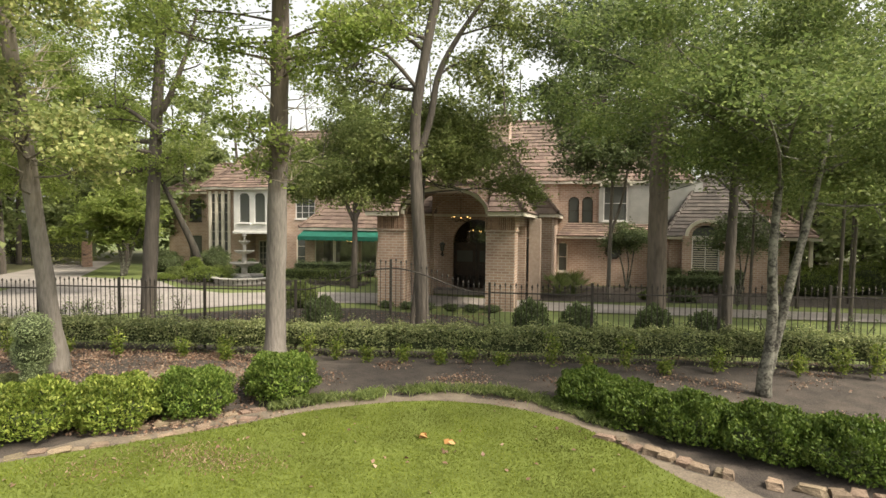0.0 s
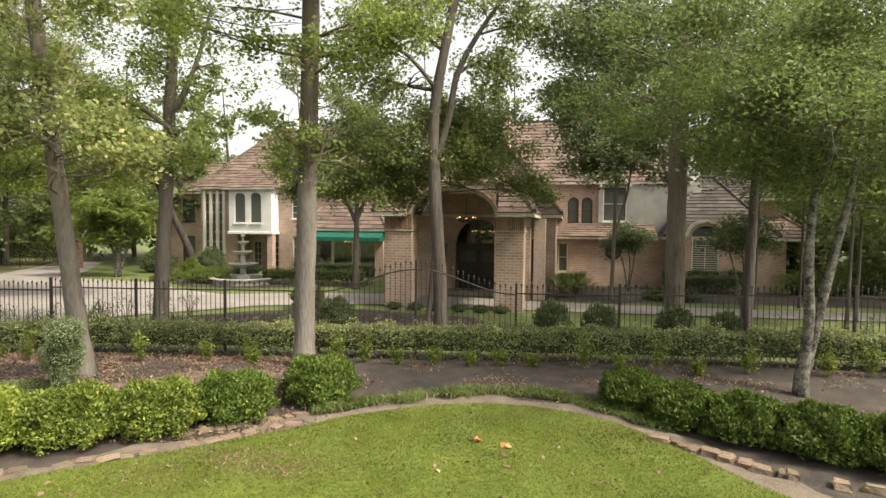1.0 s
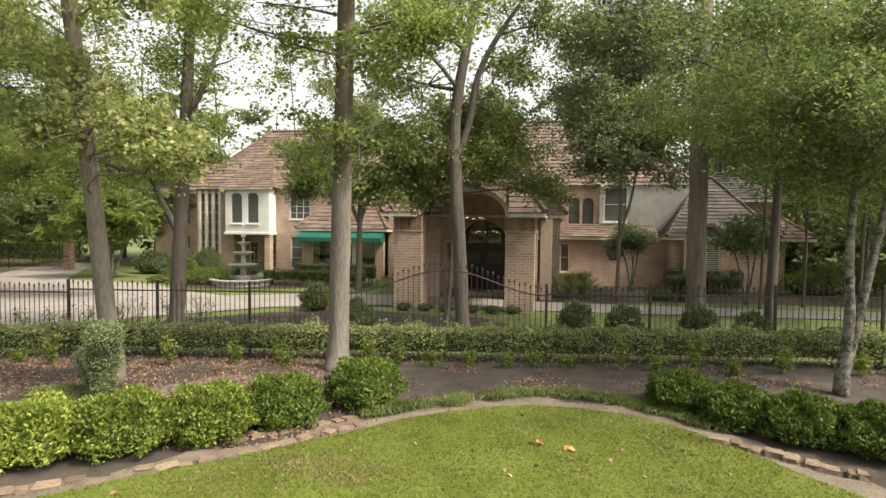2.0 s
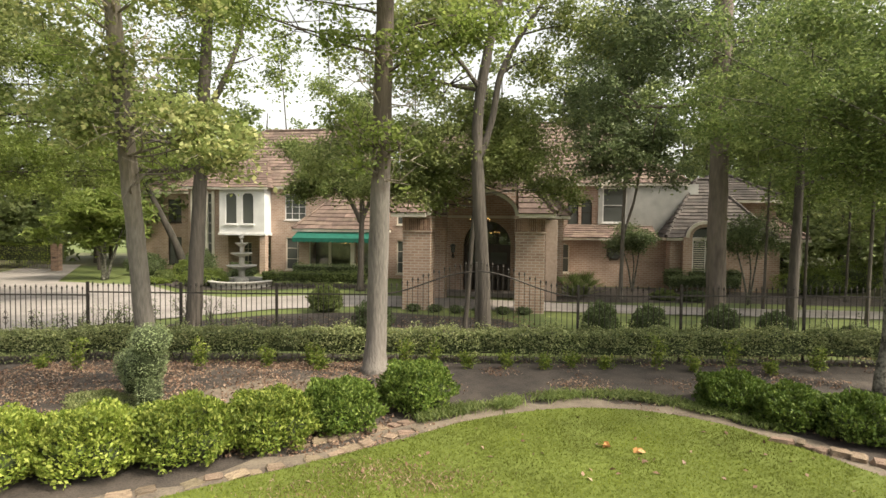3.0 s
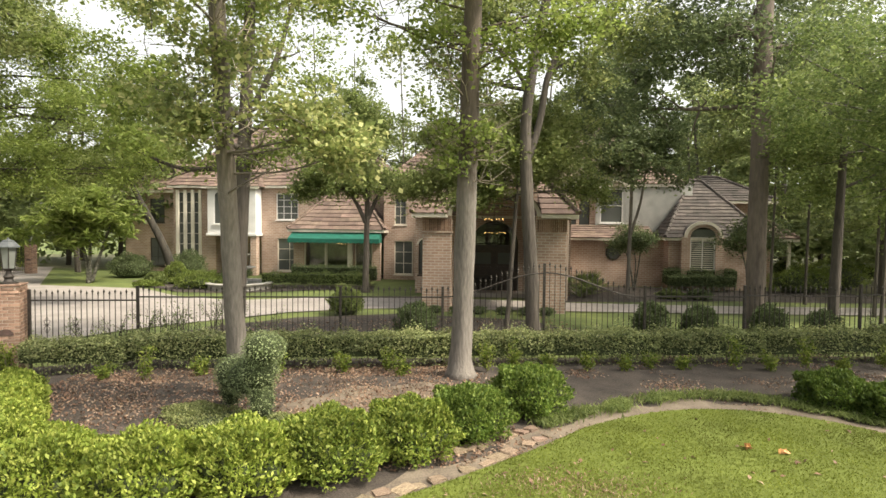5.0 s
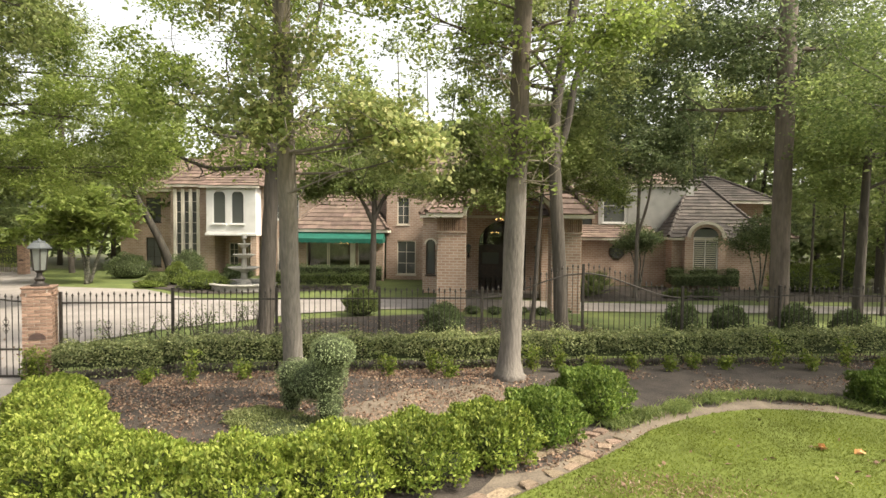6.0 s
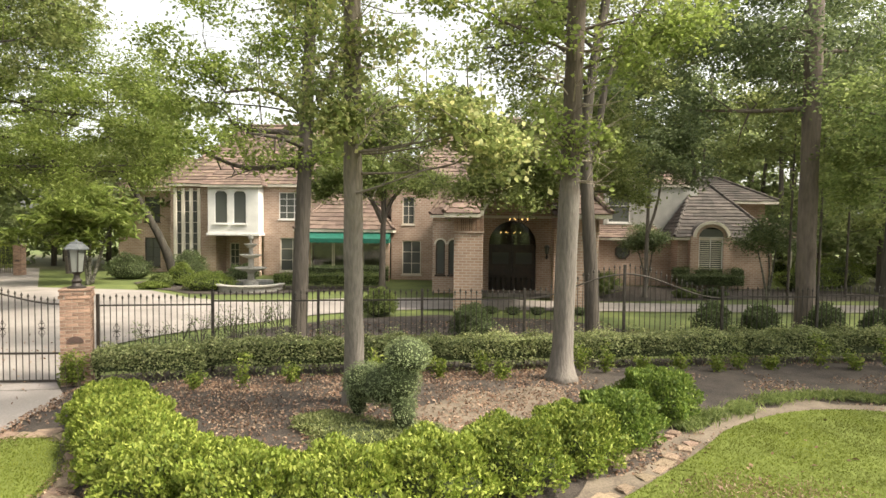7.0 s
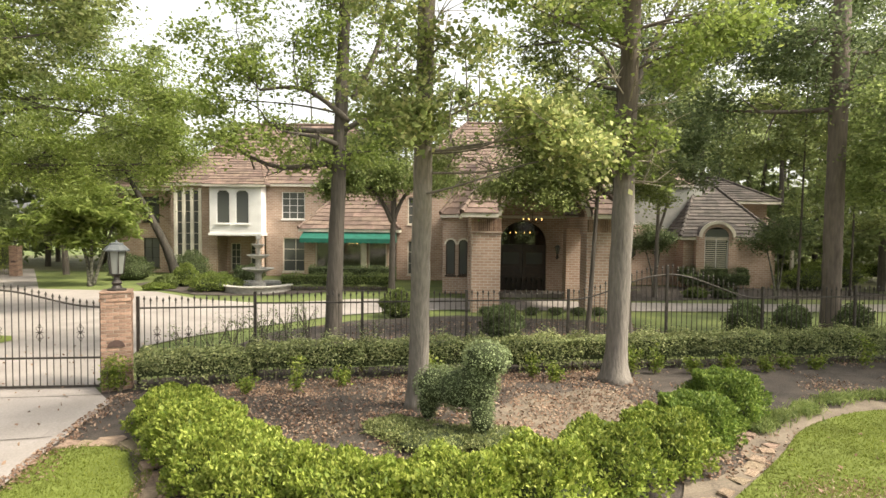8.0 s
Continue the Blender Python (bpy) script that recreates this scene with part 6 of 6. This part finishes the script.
for k in range(7):
    r = random.Random(k)
    bm = box(-0.5, 0.5, -0.5, 0.5, 0, 1, bevel=0.12)
    for v in bm.verts:
        v.co += Vector((r.uniform(-0.13, 0.13), r.uniform(-0.13, 0.13), r.uniform(-0.12, 0.12)))
    me = bpy.data.meshes.new("stone")
    bm.to_mesh(me)
    bm.free()
    me.materials.append(STONE)
    STONE_MESHES.append(me)


def edging(label, line, seed, flat=False, big=1.0):
    r = random.Random(seed)
    root = thing("stone_edging", label, "edging", (line[0][0], line[0][1], ground_z(*line[0])))
    pts = spline(line, 200)
    i = 0
    while i < len(pts) - 1:
        w = r.uniform(0.10, 0.34) * big
        j = i
        while j < len(pts) - 1 and math.hypot(pts[j][0] - pts[i][0], pts[j][1] - pts[i][1]) < w:
            j += 1
        a, b = pts[i], pts[j]
        ang = math.degrees(math.atan2(b[1] - a[1], b[0] - a[0])) + r.uniform(-16, 16)
        d = math.hypot(b[0] - a[0], b[1] - a[1])
        x, y = (a[0] + b[0]) / 2 + r.uniform(-0.04, 0.04), (a[1] + b[1]) / 2 + r.uniform(-0.05, 0.05)
        if r.random() < 0.06:
            i = j
            continue
        ob = new("stone", r.choice(STONE_MESHES))
        ob.parent = root
        h = r.uniform(0.035, 0.075) if flat else r.uniform(0.06, 0.12)
        ob.matrix_basis = Matrix.Translation((-line[0][0], -line[0][1], -ground_z(*line[0]))) @ pose(x, y, ground_z(x, y) - 0.01, r.uniform(-5, 5), r.uniform(-6, 6), ang) @ Matrix.Diagonal((d * 0.95, r.uniform(0.12, 0.25) * big, h, 1))
        i = j


edging("row of flat tan and rust flagstones edging the bed", [(-8.0, 6.9), (-6.2, 7.78), (-5.5, 8.05), (-4.9, 8.33), (-4.25, 8.72), (-3.55, 9.25), (-3.1, 9.6)], 1, True)
edging("row of upright tan edging stones along the bed", [(2.5, 8.85), (2.95, 8.3), (3.36, 7.87), (3.85, 7.42), (4.5, 7.12), (5.2, 6.85), (6.4, 6.3)], 2)
edging("row of rust-coloured flat stones beside the grass patch", [(-14.05, 11.98), (-13.4, 11.85), (-12.8, 11.5), (-12.4, 10.6), (-12.1, 9.7), (-12.0, 8.0)], 3, True, big=1.7)
edging("few loose flat flagstones on the worn dirt", [(-4.9, 9.0), (-4.2, 9.35), (-3.6, 9.75), (-3.2, 10.0)], 4, True)


# ---- fountain and garden by the house ----
def fountain(x, y):
    z = ground_z(x, y)
    root = thing("fountain", "three-tiered pale cast-stone fountain in a round basin", "fountain", (x, y, z))
    st = mat("cast_stone", (0.27, 0.255, 0.235), (0.47, 0.445, 0.405), 4, 0.85, 0.4)
    bm = bmesh.new()
    lathe(bm, [(1.72, -0.1), (1.90, -0.1), (1.90, 0.30), (2.06, 0.33), (2.08, 0.40), (2.04, 0.43), (1.74, 0.43), (1.72, 0.02)], sides=36)
    part("basin", bm, st, root)
    bm = bmesh.new()
    lathe(bm, [(1.71, 0.05), (1.71, 0.28)], sides=36)
    part("water", bm, plain("basin_water", (0.05, 0.07, 0.07), 0.08), root)
    bm = bmesh.new()
    lathe(bm, [(0.45, 0.1), (0.45, 0.45), (0.2, 0.6), (0.2, 1.0), (0.3, 1.1), (0.18, 1.2), (0.16, 1.9), (0.12, 2.0), (0.12, 2.6), (0.07, 2.7), (0.07, 3.05)], sides=14)
    part("column", bm, st, root)
    for r, h in ((0.90, 1.15), (0.62, 1.95), (0.36, 2.6)):
        bm = bmesh.new()
        lathe(bm, [(0.12, h - 0.05), (r * 0.6, h), (r, h + 0.14), (r + 0.05, h + 0.16), (r + 0.05, h + 0.2), (r * 0.85, h + 0.2), (r * 0.3, h + 0.1)], sides=24)
        part("bowl", bm, st, root)
    bm = bmesh.new()
    lathe(bm, [(0.05, 3.05), (0.16, 3.12), (0.14, 3.25), (0.03, 3.36)], sides=10)
    part("finial", bm, st, root)


fountain(-13.35, 37.6)
for i, (x, y, rx, ry, h, leaf) in enumerate(((-22.6, 45.4, 1.5, 0.9, 1.6, LEAF_DARK), (-18.75, 46.0, 1.2, 0.9, 1.75, LEAF_DARK), (-18.0, 40.5, 0.68, 0.68, 1.35, LEAF_LIME), (-15.8, 37.6, 1.5, 0.9, 0.95, LEAF_LIME), (-18.9, 39.4, 0.6, 0.5, 0.8, LEAF_MID), (-19.2, 38.9, 0.8, 0.5, 0.38, LEAF_LIME), (-14.3, 41.2, 0.9, 0.8, 1.2, LEAF_DARK), (-16.4, 41.0, 1.0, 0.8, 0.8, LEAF_MID),
                                            (26.2, 34.6, 2.4, 1.3, 1.9, LEAF_LIME), (22.4, 33.2, 2.2, 1.1, 1.5, LEAF_LIME), (-6.6, 26.0, 0.7, 0.7, 1.1, LEAF_MID), (11.5, 30.5, 0.7, 0.5, 0.5, LEAF_MID), (13.0, 30.0, 0.7, 0.5, 0.5, LEAF_DARK))):
    shrub({LEAF_LIME: "rounded light green garden shrub near the house", LEAF_DARK: "rounded dark green garden shrub near the house"}.get(leaf, "rounded green garden shrub near the house"), x, y, rx, ry, h, 4200, 0.11, leaf, 420 + i)
hedge("long clipped olive green hedge at the edge of the woods", 28.5, 38.5, 9, 1.4, 1.4, -20, 5500, 0.12, LEAF_LIME, 445)
# The sunlit leaf colour here offsets the shade of the woods.
hedge("tall clipped light green hedge behind the far side fence", -38.5, 52.2, 12, 1.3, 2.1, -4, 6000, 0.13, LEAF_SUNLIT, 444)
for a, b in (((-41.3, 50.1), (-36.5, 49.6)), ((-36.5, 49.6), (-31.6, 49.1))):
    fence_panel(a, b)
hedge("clipped green box hedge before the sun room", -8.7, 37.3, 6.6, 0.8, 0.95, -6, 5500, 0.1, LEAF_MID, 440)
hedge("clipped low green box hedge before the sun room", -7.6, 39.2, 5.6, 0.8, 1.25, -10, 4000, 0.1, LEAF_DARK, 441)
hedge("clipped dark hedge under the arched window", 15.8, 34.2, 4.2, 0.9, 1.0, -14, 4500, 0.1, LEAF_DARK, 442)
hedge("clipped dark hedge behind a lower one", 16.2, 34.9, 4.6, 0.6, 1.35, -14, 3500, 0.1, LEAF_DARK, 443)
for i, (u, v) in enumerate(((-1.6, -0.6), (-0.6, -0.7), (0.5, -0.65), (1.5, -0.7), (2.4, -0.6), (-2.6, -0.6))):
    q = house.matrix_world @ Vector((u, v, 0))
    shrub("small dark flowering plant at the foot of the porch", q.x, q.y, 0.36, 0.26, 0.3, 500, 0.08, LEAF_DARK, 450 + i, group="plants before the porch")


def palm(x, y):
    rng = np.random.default_rng(31)
    z = ground_z(x, y)
    root = thing("palm", "low fan palm with spiky green fronds", "palm", (x, y, z))
    for k in range(26):
        a, e = rng.uniform(0, 6.28), rng.uniform(0.3, 1.35)
        out = Vector((math.cos(a) * math.cos(e), math.sin(a) * math.cos(e), math.sin(e)))
        side = out.cross(Vector((0, 0, 1))).normalized()
        bm = bmesh.new()
        base = out * rng.uniform(0.7, 1.1)
        tube(bm, [(0, 0, 0.05), tuple(base)], [0.02, 0.012], 4)
        for j in range(11):
            f = (j - 5) / 5
            tip = base + (out * (0.75 - 0.3 * abs(f)) + side * f * 0.65) - Vector((0, 0, 0.12 * abs(f) + 0.05))
            w = side * 0.02 + out * 0.01
            bm.faces.new([bm.verts.new(p) for p in (base - w, base + w, (base + tip) / 2 + w * 1.4, tip, (base + tip) / 2 - w * 1.4)])
        part("frond", bm, LEAF_MID, root)


palm(6.6, 31.6)
palm(7.6, 32.4)


# ---- ground litter, tufts and grass ----
def inside(poly, x, y):
    c = False
    for (x0, y0), (x1, y1) in zip(poly, poly[1:] + poly[:1]):
        if (y0 > y) != (y1 > y) and x < (x1 - x0) * (y - y0) / (y1 - y0) + x0:
            c = not c
    return c


def strewn(name, label, category, pts, size, leaf, seed, lift, flat=0.35, slim=0.6, rise=0.0):
    rng = np.random.default_rng(seed)
    p = np.array([(x, y, ground_z(x, y) + lift) for x, y in pts])
    return tagged(finish(name, leaf_mesh(name, p, size, rng, flat, slim, None, rise), leaf), label, category, kind="stuff")


lr = random.Random(41)
LAWN_POLY = LAWN_CURVE + [(6.5, 4), (6.5, 3), (-9, 3), (-8.6, 5.5)]
fallen = []
while len(fallen) < 23000:
    x, y = lr.uniform(-12.5, 10), lr.uniform(8.6, 15)
    if inside(LAWN_POLY, x, y) or noise.noise(Vector((x * 0.9, y * 0.9, 3))) + (0.35 if x < -3.5 else -0.3) < lr.uniform(-0.3, 0.5):
        continue
    fallen.append((x, y))
strewn("leaf_litter", "brown and rust fallen leaves strewn over the bed", "leaves", fallen, 0.056, LITTER, 42, 0.022)
strewn("leaf_litter", "dry leaves gathered along the edge of the concrete drive", "leaves", [(-14.2 + abs(lr.gauss(0, 0.28)) - 0.12, lr.uniform(10.4, 15.2)) for _ in range(900)], 0.06, LITTER, 49, 0.035)
strewn("leaf_litter", "few dry leaves on the concrete drive and the lawn", "leaves", [(lr.uniform(-19, -14.4), lr.uniform(11, 23)) for _ in range(160)] + [p for p in ((lr.uniform(-6, 4), lr.uniform(4.5, 10)) for _ in range(160)) if inside(LAWN_POLY, *p)], 0.085, LITTER, 43, 0.055)
strewn("leaf_litter", "leaf litter under the trees behind the fence", "leaves", [(lr.uniform(-10, 2), lr.uniform(16.5, 24)) for _ in range(1500)], 0.1, LITTER, 44, 0.02)
for x, y in ((0.14, 8.38), (-0.3, 8.62)):
    strewn("fallen_leaf", "single curled orange leaf lying on the lawn", "leaf", [(x, y), (x + 0.05, y + 0.03), (x - 0.05, y + 0.01), (x + 0.02, y - 0.03)], 0.15, LITTER_BRIGHT, int(x * 100) + 70, 0.075, 0.7, 0.8)["kind"] = "thing"
BLADE = leafy("grass_blade", (0.105, 0.132, 0.016), (0.132, 0.163, 0.022), (0.165, 0.188, 0.034), rough=0.7)
blades = []
while len(blades) < 90000:
    x, y = lr.uniform(-8.6, 6), lr.uniform(4.2, 10.5)
    if inside(LAWN_POLY, x, y) and lr.random() < (0.75 + 0.5 * noise.noise(Vector((x * 1.3, y * 1.3, 0)))) * min(1, (y - 4.2) / 1.8):
        blades.append((x, y))
strewn("lawn_blades", "short green mown grass blades of the lawn", "grass", blades, 0.055, BLADE, 45, 0.042, 0.35, 0.18, 0.12)
dry = []
for cx, cy, r, n in ((-2.95, 7.6, 0.28, 420), (-3.4, 7.9, 0.3, 420), (-3.9, 8.05, 0.22, 260), (-4.6, 7.4, 0.3, 300)):
    dry += [(cx + lr.gauss(0, r * 1.5), cy + lr.gauss(0, r * 0.7)) for _ in range(n)]
strewn("dry_grass", "rust-brown dry grass blades in worn spots of the lawn", "grass", [p for p in dry if inside(LAWN_POLY, *p)], 0.06, LITTER, 48, 0.05, 0.6, 0.18, 0.4)
patch = [(lr.uniform(-14.1, -12.3), lr.uniform(8.5, 11.9)) for _ in range(9000)]
strewn("lawn_blades", "short green grass blades beside the drive", "grass", [p for p in patch if p[1] < 11.9 - max(0, p[0] + 13.5) * 0.9], 0.055, BLADE, 46, 0.04, 0.6, 0.16, 0.5)
tufts = []
for k, (x, y, _) in enumerate([(*p, 0) for p in spline([(-3.0, 10.0), (-2.3, 10.35), (-1.5, 10.55), (-1.0, 10.8), (0.2, 11.0), (1.3, 10.8), (2.2, 10.1), (2.8, 9.3)], 150)]):
    if 58 < k < 66:
        continue
    for _ in range(int(40 * max(0, 0.75 + 0.9 * noise.noise(Vector((x * 1.9, y * 1.9, 5)))))):
        tufts.append((x + lr.gauss(0, 0.09), y + lr.gauss(0, 0.11)))
strewn("border_grass", "dark green grassy tufts edging the bed", "grass", tufts, 0.17, LEAF_MID, 47, 0.09, 0.7, 0.12, 0.5)
